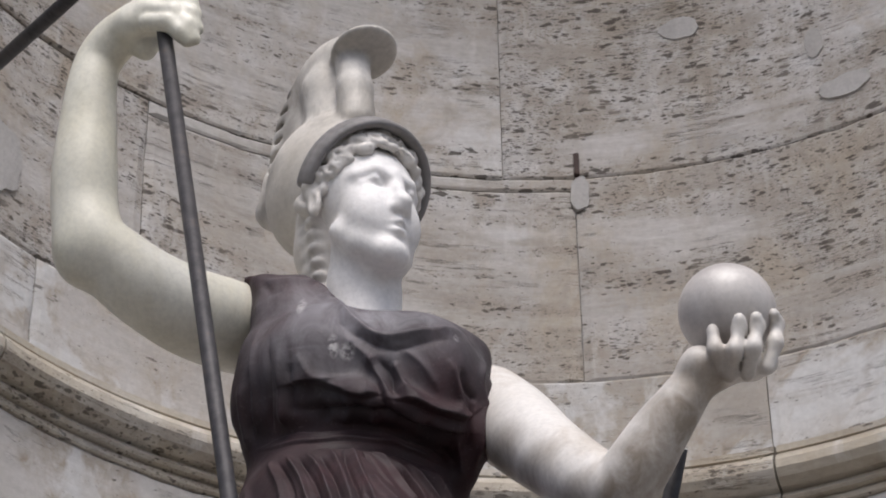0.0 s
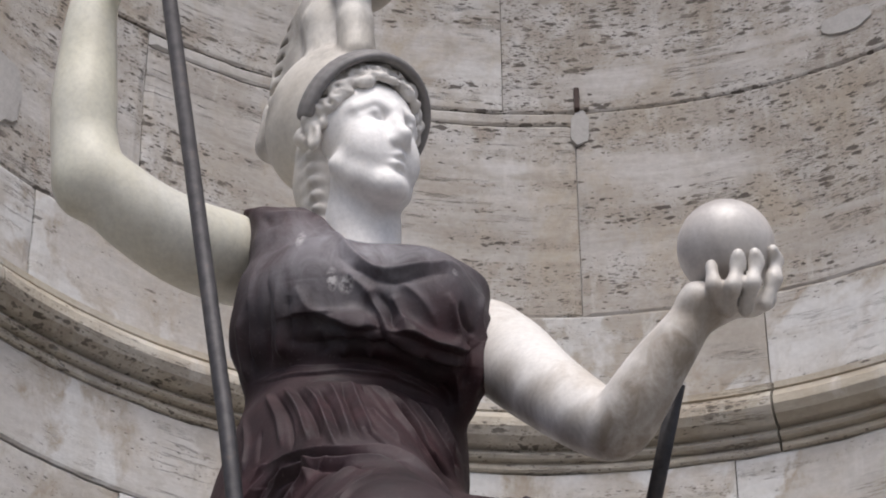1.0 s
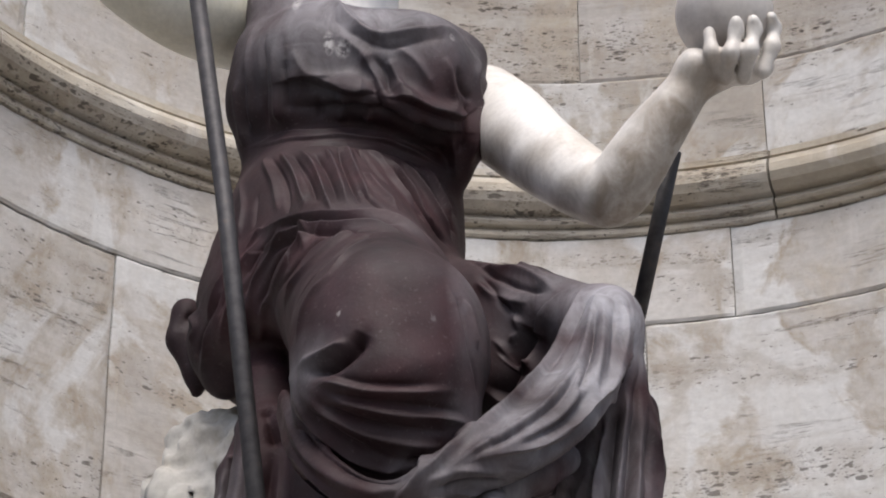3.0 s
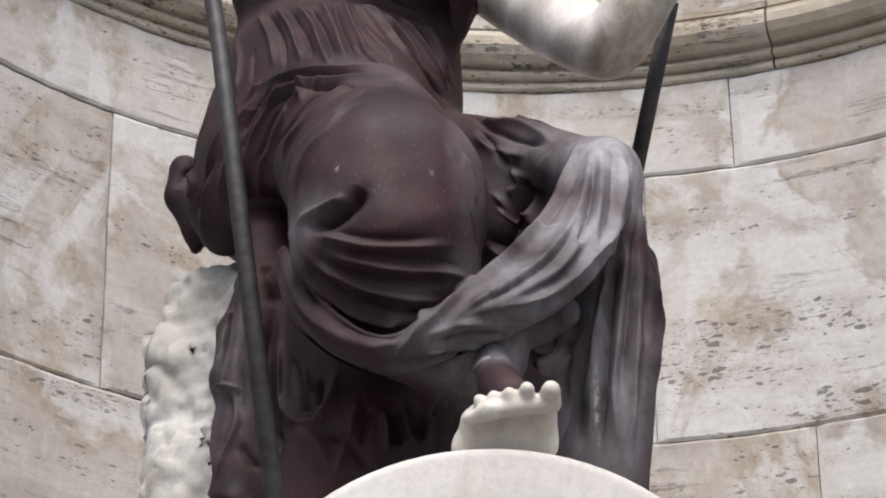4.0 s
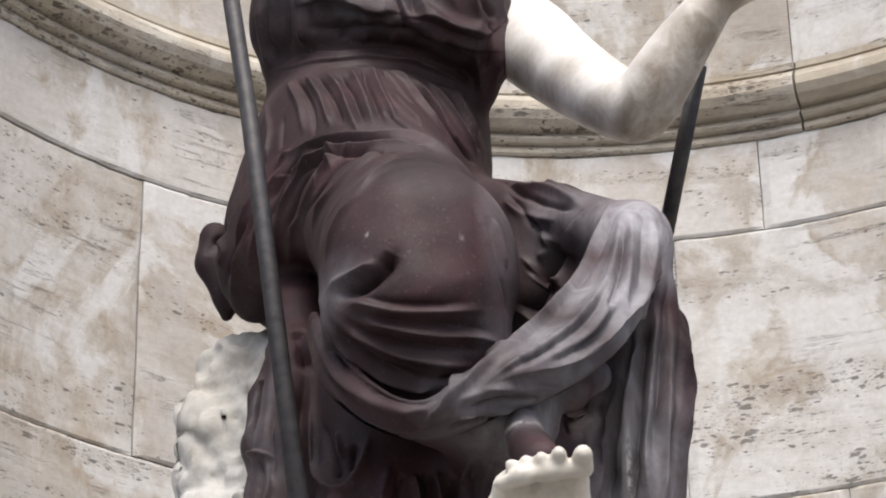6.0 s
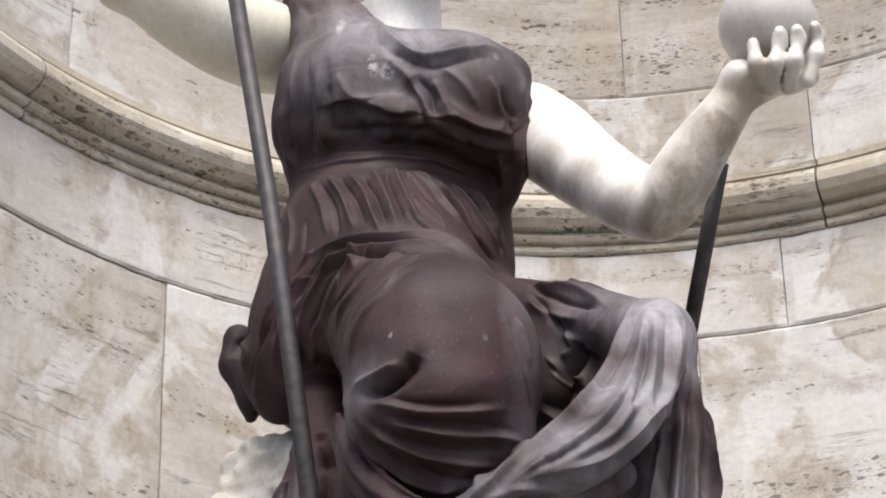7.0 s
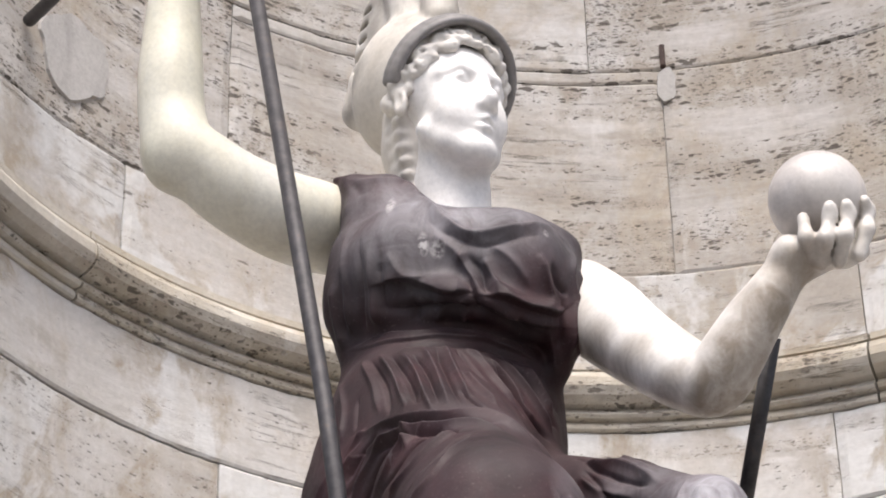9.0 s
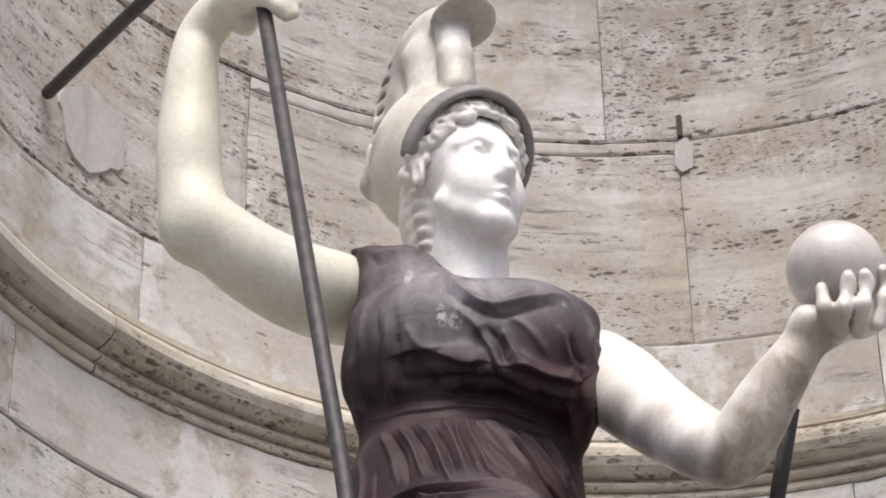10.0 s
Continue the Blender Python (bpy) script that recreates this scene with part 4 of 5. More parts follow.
crease(0.0089, 0.009, (0.421, 4.926, 4.096), (0.427, 4.973, 4.007), (0.409, 4.958, 3.901))
crease(0.0088, 0.012, (0.277, 4.949, 3.974), (0.244, 4.959, 3.858), (0.221, 4.911, 3.730))
crease(0.0077, -0.014, (0.314, 4.905, 4.100), (0.294, 4.927, 3.963), (0.271, 4.950, 3.853), (0.256, 4.949, 3.745))
crease(0.0077, 0.009, (0.318, 4.903, 4.062), (0.300, 4.928, 3.939), (0.275, 4.951, 3.805))
crease(0.0078, -0.011, (0.250, 4.982, 3.978), (0.222, 4.941, 3.862))
crease(0.0088, 0.012, (0.225, 4.987, 3.969), (0.204, 4.927, 3.844))
crease(0.0099, -0.018, (0.193, 4.966, 3.960), (0.173, 4.927, 3.869))
# skirts
crease(0.0100, 0.013, (-0.325, 5.034, 4.082), (-0.327, 5.027, 3.965), (-0.315, 5.019, 3.876), (-0.283, 4.951, 3.798), (-0.243, 4.921, 3.782), (-0.216, 4.921, 3.828), (-0.205, 4.920, 3.888))
crease(0.0099, -0.016, (-0.298, 5.004, 3.954), (-0.279, 4.965, 3.862), (-0.258, 4.936, 3.812))
crease(0.0077, 0.010, (-0.264, 4.959, 3.920), (-0.255, 4.941, 3.851))
crease(0.0077, -0.010, (-0.233, 4.934, 3.883), (-0.238, 4.919, 3.816))
crease(0.0156, -0.018, (-0.334, 5.034, 4.081), (-0.342, 5.025, 3.953), (-0.337, 5.020, 3.828), (-0.317, 4.972, 3.723))
crease(0.0087, 0.011, (-0.164, 4.920, 3.827), (-0.183, 4.903, 3.737), (-0.206, 4.911, 3.671))
crease(0.0076, -0.012, (-0.142, 4.920, 3.814), (-0.157, 4.911, 3.728))
crease(0.0087, 0.011, (-0.118, 4.926, 3.816), (-0.109, 4.934, 3.725))
crease(0.0076, -0.012, (-0.094, 4.935, 3.820), (-0.085, 4.936, 3.737))
crease(0.0087, 0.011, (-0.069, 4.936, 3.819), (-0.056, 4.920, 3.735))
crease(0.0076, -0.011, (-0.042, 4.920, 3.812), (-0.041, 4.913, 3.738))
crease(0.0085, 0.010, (0.003, 4.693, 3.795), (-0.009, 4.820, 3.778), (-0.032, 4.912, 3.748))
crease(0.0074, -0.010, (0.029, 4.693, 3.788), (0.015, 4.780, 3.771), (-0.010, 4.895, 3.764))
crease(0.0084, 0.009, (0.055, 4.690, 3.786), (0.039, 4.740, 3.764), (0.012, 4.814, 3.739))
crease(0.0152, 0.010, (-0.283, 4.942, 3.774), (-0.238, 4.911, 3.730), (-0.216, 4.911, 3.671))
crease(0.0108, -0.010, (-0.216, 4.903, 3.750), (-0.173, 4.905, 3.726), (-0.147, 4.926, 3.687))
# the left panel
crease(0.0093, 0.011, (-0.417, 5.102, 4.188), (-0.436, 5.172, 4.126), (-0.451, 5.154, 4.028), (-0.462, 5.163, 3.970))
crease(0.0079, -0.013, (-0.398, 5.049, 4.142), (-0.402, 5.041, 4.036), (-0.405, 5.033, 3.946), (-0.399, 5.027, 3.845))
crease(0.0090, 0.009, (-0.380, 5.034, 4.121), (-0.376, 5.025, 4.003), (-0.371, 5.025, 3.892))
hem(0.0159, 0.012, (-0.400, 5.034, 3.909), (-0.429, 5.047, 3.926), (-0.465, 5.163, 3.970))
crease(0.0078, 0.009, (-0.409, 5.032, 3.890), (-0.403, 5.026, 3.832), (-0.421, 5.033, 3.775), (-0.443, 5.042, 3.720))
crease(0.0078, -0.010, (-0.423, 5.048, 3.904), (-0.428, 5.040, 3.839), (-0.438, 5.050, 3.771))
crease(0.0078, 0.009, (-0.443, 5.079, 3.906), (-0.447, 5.073, 3.830), (-0.452, 5.049, 3.723))
crease(0.0078, -0.010, (-0.398, 5.025, 3.783), (-0.376, 5.026, 3.747), (-0.353, 5.026, 3.735))
hem(0.0133, 0.012, (-0.466, 5.125, 3.719), (-0.408, 5.026, 3.670), (-0.353, 5.032, 3.657))

def divide(V, Q):
    """Splits each quad into four."""
    E = np.stack([Q, np.roll(Q, -1, 1)], 2).reshape(-1, 2)
    E.sort(1)
    key, inv = np.unique(E[:, 0].astype(np.int64) * len(V) + E[:, 1], return_inverse=True)
    inv = inv.reshape(-1, 4) + len(V)
    mids = (V[key // len(V)] + V[key % len(V)]) / 2
    cen = np.arange(len(Q)) + len(V) + len(mids)
    W = np.concatenate([V, mids, V[Q].mean(1)])
    R = [np.stack([Q[:, i], inv[:, i], cen, inv[:, i - 1]], 1) for i in range(4)]
    return W, np.concatenate(R)


def relax(V, Q, times):
    """Evens out the skin, its open rim held still."""
    E = np.stack([Q, np.roll(Q, -1, 1)], 2).reshape(-1, 2)
    S = np.sort(E, 1)
    key, num = np.unique(S[:, 0].astype(np.int64) * len(V) + S[:, 1], return_counts=True)
    rim = np.zeros(len(V), bool)
    for e in (key[num == 1] // len(V), key[num == 1] % len(V)):
        rim[e] = True
    a, b = key // len(V), key % len(V)
    n = np.bincount(a, minlength=len(V)) + np.bincount(b, minlength=len(V))
    for _ in range(times):
        M = np.stack([np.bincount(a, V[b, i], len(V)) + np.bincount(b, V[a, i], len(V)) for i in range(3)], 1) / np.maximum(n, 1)[:, None]
        V = np.where(rim[:, None], V, 0.4 * V + 0.6 * M)
    return V


def normals(V, Q):
    n = np.cross(V[Q[:, 2]] - V[Q[:, 0]], V[Q[:, 3]] - V[Q[:, 1]])
    N = np.stack([sum(np.bincount(Q[:, j], n[:, i], len(V)) for j in range(4)) for i in range(3)], 1)
    return N / (np.linalg.norm(N, axis=1)[:, None] + 1e-12)


def drape(clay):
    """Skins the clay, divides what faces the square and presses the folds into it."""
    V, Q = clay.skin()
    ahead = normals(V, Q)[Q].mean(1)[:, 1] < 0.45
    back, Q = Q[~ahead], Q[ahead]
    used = np.unique(Q)
    num = np.full(len(V), -1)
    num[used] = np.arange(len(used))
    W, R = V[used], num[Q]
    W = relax(W, R, 2)
    for _ in range(2):
        W, R = divide(W, R)
        W = relax(W, R, 2)
    W = W.astype(np.float32)
    N = normals(W, R).astype(np.float32)
    push = np.zeros(len(W), np.float32)
    order = np.argsort(W[:, 2])
    level = W[order, 2]
    for width, height, lip, C in STROKES:
        reach = 2.2 * width
        C = C.astype(np.float32)
        near = order[slice(*np.searchsorted(level, (C[:, 2].min() - reach, C[:, 2].max() + reach)))]
        X = W[near, 0]
        near = near[(X > C[:, 0].min() - reach) & (X < C[:, 0].max() + reach)]
        if not len(near):
            continue
        P = W[near]
        best, side, along = np.full(len(P), 9.0, np.float32), np.zeros(len(P), np.float32), np.zeros(len(P), np.float32)
        for i, (p, q) in enumerate(zip(C, C[1:])):
            u, o = q - p, (p + q) / 2
            r = reach + np.linalg.norm(u)
            k = np.where((np.abs(P[:, 2] - o[2]) < r) & (np.abs(P[:, 0] - o[0]) < r))[0]
            w = P[k] - p
            t = np.clip(w @ u / (u @ u + 1e-12), 0, 1)
            d = w - t[:, None] * u
            r = np.sqrt((d * d).sum(1))
            ok = r < best[k]
            k, d, t, r = k[ok], d[ok], t[ok], r[ok]
            best[k], along[k] = r, (i + t) / (len(C) - 1)
            if lip:
                side[k] = (np.cross(N[near[k]], u / (np.linalg.norm(u) + 1e-9)) * d).sum(1)
        h = 1.45 * height * np.clip(np.minimum(along, 1 - along) * 5 + 0.12, 0, 1) * np.exp(-(best / width) ** 1.5)
        if lip:
            h *= np.clip(side / 0.005 + 0.5, 0, 1)
        push[near] += h
    push = np.clip(push, -0.05, 0.035) + 0.0012 * np.sin(31 * W[:, 0] + 17 * W[:, 2]) * np.sin(23 * W[:, 2] - 9 * W[:, 0])
    W = relax(W + N * push[:, None], R, 1)
    PARTS.append((W, R, PORPHYRY))
    PARTS.append((V, back, PORPHYRY))


drape(body)
drape(mantle)

# the raised right arm and the hand that closes on the spear
arm = Clay((-1.05, 4.75, 4.75), (-0.25, 5.65, 6.4), 0.007)
arm.arm([(-0.466, 5.46, 5.415, 0.097), (-0.528, 5.4, 5.4, 0.1), (-0.601, 5.32, 5.381, 0.095), (-0.686, 5.26, 5.401, 0.087), (-0.757, 5.22, 5.442, 0.08), (-0.812, 5.19, 5.486, 0.075), (-0.835, 5.18, 5.577, 0.07), (-0.839, 5.16, 5.679, 0.068), (-0.838, 5.15, 5.791, 0.061), (-0.833, 5.13, 5.896, 0.052), (-0.82, 5.12, 5.975, 0.047), (-0.778, 5.09, 6.02, 0.047), (-0.722, 5.06, 6.043, 0.045)])
arm.egg((-0.842, 5.2, 5.453), (0.05, 0.06, 0.06), 0.05)
arm.limb([(-0.731, 5.04, 6.022, 0.046), (-0.696, 5.03, 6.041, 0.041), (-0.68, 5.03, 6.082, 0.038), (-0.69, 5.04, 6.122, 0.036)], 0.02)
for f in (
    [(-0.691, 5, 5.993, 0.022), (-0.64, 4.985, 5.979, 0.02), (-0.61, 4.985, 5.947, 0.018), (-0.594, 4.99, 5.923, 0.015)],
    [(-0.684, 5, 6.033, 0.022), (-0.631, 4.985, 6.011, 0.02), (-0.594, 4.985, 5.968, 0.018), (-0.576, 4.99, 5.929, 0.015)],
    [(-0.679, 5.01, 6.074, 0.022), (-0.625, 4.99, 6.051, 0.02), (-0.588, 4.99, 6.007, 0.018), (-0.571, 4.995, 5.965, 0.015)],
    [(-0.679, 5.02, 6.111, 0.021), (-0.628, 5, 6.096, 0.019), (-0.594, 5, 6.059, 0.016), (-0.576, 5, 6.016, 0.014)],
    [(-0.749, 5.08, 6.002, 0.027), (-0.703, 5.08, 5.978, 0.022), (-0.672, 5.08, 6.009, 0.018)],
):
    arm.limb(f, 0.008)
keep(arm, ARM)

# the left arm, its hand open under the globe
arm = Clay((0.0, 4.5, 4.3), (0.95, 5.75, 5.5), 0.0068)
arm.arm([(0.099, 5.44, 5.171, 0.095), (0.154, 5.32, 5.043, 0.092), (0.205, 5.2, 4.909, 0.082), (0.266, 5.08, 4.775, 0.073), (0.328, 4.98, 4.665, 0.065), (0.361, 4.95, 4.644, 0.062), (0.396, 4.92, 4.682, 0.06), (0.437, 4.9, 4.741, 0.054), (0.48, 4.88, 4.796, 0.045), (0.516, 4.87, 4.846, 0.038), (0.544, 4.86, 4.874, 0.038)])
arm.limb([(0.533, 4.86, 4.870, 0.032), (0.586, 4.85, 4.873, 0.030), (0.642, 4.85, 4.880, 0.028), (0.678, 4.86, 4.893, 0.022)], 0.03)
arm.egg((0.527, 4.84, 4.881), (0.03, 0.035, 0.035), 0.03)
for f in (
    [(0.578, 4.825, 4.848, 0.0165), (0.561, 4.785, 4.878, 0.0145), (0.558, 4.782, 4.927, 0.0135)],
    [(0.591, 4.825, 4.841, 0.0165), (0.599, 4.775, 4.870, 0.0145), (0.613, 4.773, 4.926, 0.0135), (0.613, 4.759, 4.939, 0.012)],
    [(0.627, 4.825, 4.844, 0.0165), (0.640, 4.780, 4.880, 0.0145), (0.653, 4.783, 4.935, 0.0135), (0.649, 4.766, 4.947, 0.012)],
    [(0.670, 4.825, 4.858, 0.0165), (0.690, 4.810, 4.912, 0.0145), (0.699, 4.824, 4.968, 0.0135), (0.691, 4.793, 4.973, 0.012)],
):
    arm.limb(f, 0.005)
keep(arm, STAINED)

# the head, turned to its left: own axes are across, ahead and up
YAW = radians(39)
AXES = ((math.cos(YAW), math.sin(YAW), 0), (math.sin(YAW), -math.cos(YAW), 0), (0, 0, 1))
HEAD, HS = (-0.195, 5.36, 5.667), 1.32


def hd(a, f, u):
    return [HEAD[i] + HS * (a * AXES[0][i] + f * AXES[1][i] + u * AXES[2][i]) for i in range(3)]


def hl(*rows):
    return [(*hd(*r[:3]), HS * r[3]) for r in rows]


head = Clay((-0.55, 4.9, 5.0), (0.2, 5.75, 6.1), 0.005)
head.limb([(-0.195, 5.42, 5.362, 0.104), (-0.195, 5.4, 5.479, 0.091), (-0.192, 5.38, 5.598, 0.089)], 0.03)
head.egg(hd(0, -0.01, 0.045), (HS * 0.100, HS * 0.112, HS * 0.105), 0.03, AXES)
head.egg(hd(0, 0.040, -0.045), (HS * 0.067, HS * 0.076, HS * 0.100), 0.035, AXES)
head.egg(hd(0, 0.088, -0.127), (HS * 0.027, HS * 0.026, HS * 0.024), 0.03, AXES)
for s in (-1, 1):
    head.egg(hd(s * 0.040, 0.068, -0.045), (HS * 0.030, HS * 0.026, HS * 0.040), 0.05, AXES)
    head.limb(hl((s * 0.070, 0.02, -0.07, 0.014), (s * 0.048, 0.055, -0.108, 0.013), (s * 0.018, 0.084, -0.128, 0.013)), 0.035)
    # brow, socket, eyeball and lids
    head.limb(hl((s * 0.012, 0.102, 0.034, 0.006), (s * 0.040, 0.092, 0.040, 0.006), (s * 0.066, 0.070, 0.030, 0.005)), 0.025)
    head.egg(hd(s * 0.040, 0.106, 0.012), (HS * 0.026, HS * 0.019, HS * 0.013), 0.014, AXES, cut=True)
    head.egg(hd(s * 0.040, 0.075, 0.010), (HS * 0.019, HS * 0.017, HS * 0.012), 0.004, AXES)
    head.limb(hl((s * 0.021, 0.088, 0.013, 0.0036), (s * 0.040, 0.092, 0.021, 0.0044), (s * 0.061, 0.077, 0.010, 0.0036)), 0.005)
    head.limb(hl((s * 0.021, 0.087, 0.004, 0.0030), (s * 0.040, 0.089, -0.003, 0.0036), (s * 0.060, 0.076, 0.005, 0.0030)), 0.006)
    head.egg(hd(s * 0.0135, 0.112, -0.046), (HS * 0.010, HS * 0.013, HS * 0.009), 0.009, AXES)
    head.egg(hd(s * 0.008, 0.119, -0.056), (HS * 0.005, HS * 0.007, HS * 0.005), 0.003, AXES, cut=True)
head.limb(hl((0, 0.098, 0.044, 0.011), (0, 0.106, 0.005, 0.0105), (0, 0.125, -0.034, 0.0125), (0, 0.121, -0.045, 0.011)), 0.016)
head.limb(hl((-0.020, 0.104, -0.077, 0.0045), (0, 0.1120, -0.073, 0.0065), (0.020, 0.104, -0.077, 0.0045)), 0.008)
head.limb(hl((-0.015, 0.102, -0.090, 0.006), (0, 0.1080, -0.090, 0.0085), (0.015, 0.102, -0.090, 0.006)), 0.008)
head.limb(hl((-0.023, 0.110, -0.0835, 0.002), (0, 0.119, -0.082, 0.0028), (0.023, 0.110, -0.0835, 0.002)), 0.004, cut=True)
head.egg(hd(0, 0.124, -0.105), (HS * 0.022, HS * 0.012, HS * 0.007), 0.010, AXES, cut=True)
keep(head, FACE)

# curled hair round the brow and down behind the ear
hair = Clay((-0.55, 4.9, 5.1), (0.25, 5.8, 6.1), 0.006)
rnd = np.random.RandomState(5)
for w, u0, h, f0, fw, size in ((0.095, 0.022, 0.080, 0.018, 0.080, 0.0105), (0.101, 0.030, 0.087, 0.010, 0.081, 0.0120), (0.107, 0.038, 0.094, 0.001, 0.082, 0.0130), (0.112, 0.047, 0.099, -0.009, 0.082, 0.0135)):
    for j in range(27):
        a = radians(-114 + 228 * j / 26 + rnd.uniform(-4, 4))
        c = hd(w * math.sin(a) + rnd.uniform(-0.003, 0.003), f0 + fw * math.cos(a) + rnd.uniform(-0.005, 0.005), u0 + h * math.cos(a) + rnd.uniform(-0.006, 0.006))
        e = HS * size * rnd.uniform(0.7, 1.25)
        hair.egg(c, (e * rnd.uniform(0.8, 1.2), e, e * rnd.uniform(0.7, 1.1)), 0.009)
        hair.egg([c[0] + 0.3 * e, c[1] - 0.95 * e, c[2] - 0.35 * e], (e * 0.36, e * 0.36, e * 0.30), 0.004, cut=True)
for j in range(9):
    for a0, f0 in ((-0.092, -0.030), (-0.080, -0.060)):
        e = HS * rnd.uniform(0.012, 0.017)
        hair.egg(hd(a0 + 0.045 * j / 8, f0 - 0.02 * j / 8, 0.0 - 0.026 * j), (e, e, e * 0.7), 0.008)
hair.limb(hl((0, -0.05, 0.05, 0.095), (-0.005, -0.065, -0.04, 0.078), (-0.005, -0.075, -0.17, 0.052), (0, -0.075, -0.22, 0.045)), 0.02)
hair.egg(hd(-0.106, 0.0, -0.012), (HS * 0.010, HS * 0.017, HS * 0.030), 0.006, AXES)
hair.egg(hd(-0.116, 0.003, -0.010), (HS * 0.007, HS * 0.009, HS * 0.018), 0.005, AXES, cut=True)
keep(hair, HAIR)

# the crested helmet pushed back on the head
helmet = Clay((-0.6, 4.9, 5.2), (0.25, 5.95, 6.4), 0.007)
helmet.egg(hd(0, -0.085, 0.125), (HS * 0.118, HS * 0.148, HS * 0.15), 0.03, AXES)
helmet.arm([(-0.382, 5.56, 5.826, 0.037), (-0.381, 5.56, 5.948, 0.049), (-0.36, 5.54, 6.06, 0.058), (-0.328, 5.5, 6.156, 0.055), (-0.27, 5.42, 6.209, 0.049), (-0.196, 5.34, 6.19, 0.037)], 0.03)
helmet.limb([(-0.312, 5.5, 5.864, 0.048), (-0.315, 5.5, 6.026, 0.057), (-0.271, 5.45, 6.113, 0.049)], 0.04)
helmet.limb([(-0.208, 5.32, 5.942, 0.05), (-0.212, 5.32, 6.041, 0.043), (-0.218, 5.33, 6.15, 0.044)], 0.008)
helmet.limb([(-0.268, 5.42, 6.006, 0.071), (-0.281, 5.42, 6.117, 0.066), (-0.252, 5.39, 6.189, 0.049)], 0.02)
helmet.egg((-0.190, 5.33, 6.168), (0.085, 0.105, 0.024), 0.012, ((0.985, 0.1, 0.14), (-0.1, 0.995, 0.0), (-0.14, 0.0, 0.99)))
helmet.limb([(-0.415, 5.56, 5.93, 0.035), (-0.425, 5.58, 5.86, 0.040), (-0.385, 5.57, 5.83, 0.030)], 0.03)
for j in range(14):
    t = j / 13
    p = curve([(-0.402, 5.6, 5.836), (-0.416, 5.6, 5.962), (-0.399, 5.58, 6.093), (-0.366, 5.54, 6.218), (-0.317, 5.47, 6.291)], 13)[int(t * 52)]
    helmet.egg((p[0] + rnd.uniform(-0.008, 0.008), p[1] - 0.06, p[2]), (0.020, 0.04, 0.011), 0.006, cut=True)
keep(helmet, HELMET)
brim = Clay((-0.55, 4.85, 5.3), (0.3, 5.8, 6.2), 0.006)
for da, df, du, r in ((0.120, 0.022, 0.056, 0.007), (0.119, 0.012, 0.063, 0.010), (0.117, -0.004, 0.073, 0.013)):
    brim.limb(hl(*[(da * math.sin(radians(a)), df + 0.085 * math.cos(radians(a)), du + 0.092 * math.cos(radians(a)), r) for a in range(-104, 105, 8)]), 0.012, own=0.002)
keep(brim, BRIM)

# the sandalled foot
foot = Clay((-0.1, 4.1, 3.4), (0.35, 4.9, 3.95), 0.006)
foot.limb([(0.086, 4.7, 3.815, 0.036), (0.103, 4.6, 3.708, 0.037), (0.118, 4.5, 3.637, 0.04)], 0.03)
keep(foot, PORPHYRY)
foot = Clay((-0.1, 4.1, 3.3), (0.4, 4.9, 3.95), 0.0055)
for f in (
    [(0.069, 4.42, 3.579, 0.01), (0.063, 4.38, 3.58, 0.011)],
    [(0.092, 4.41, 3.581, 0.01), (0.088, 4.37, 3.582, 0.011)],
    [(0.118, 4.4, 3.58, 0.011), (0.114, 4.36, 3.582, 0.012)],
    [(0.147, 4.39, 3.581, 0.013), (0.144, 4.35, 3.586, 0.013)],
    [(0.183, 4.39, 3.58, 0.017), (0.185, 4.35, 3.583, 0.017)],
):
    foot.limb(f, 0.012)
foot.limb([(0.043, 4.39, 3.549, 0.012), (0.08, 4.37, 3.554, 0.013), (0.128, 4.37, 3.562, 0.014), (0.188, 4.37, 3.565, 0.015)], 0.012)
foot.limb([(0.057, 4.43, 3.562, 0.027), (0.11, 4.43, 3.57, 0.029), (0.171, 4.43, 3.573, 0.027)], 0.02)
foot.limb([(0.039, 4.46, 3.538, 0.022), (0.109, 4.45, 3.54, 0.031), (0.176, 4.46, 3.548, 0.024)], 0.025)
foot.limb([(0.032, 4.46, 3.518, 0.016), (0.182, 4.46, 3.522, 0.016)], 0.02)
keep(foot, FOOTSTONE)


def statue():
    vs, fs, mi, mats, o = [], [], [], [], 0
    for V, Q, m in PARTS:
        if m not in mats:
            mats.append(m)
        vs.append(V)
        fs.append(Q + o)
        mi.append(np.full(len(Q), mats.index(m)))
        o += len(V)
    V, Q, mi = np.concatenate(vs), np.concatenate(fs), np.concatenate(mi)
    me = bpy.data.meshes.new("statue")
    me.from_pydata(V.tolist(), [], Q.tolist())
    for m in mats:
        me.materials.append(m)
    me.polygons.foreach_set("material_index", mi.astype(np.int32))
    smooth(me)
    me.validate()
    return tagged(new("statue", me), "seated goddess statue of dark red porphyry and white marble", "statue")


statue()


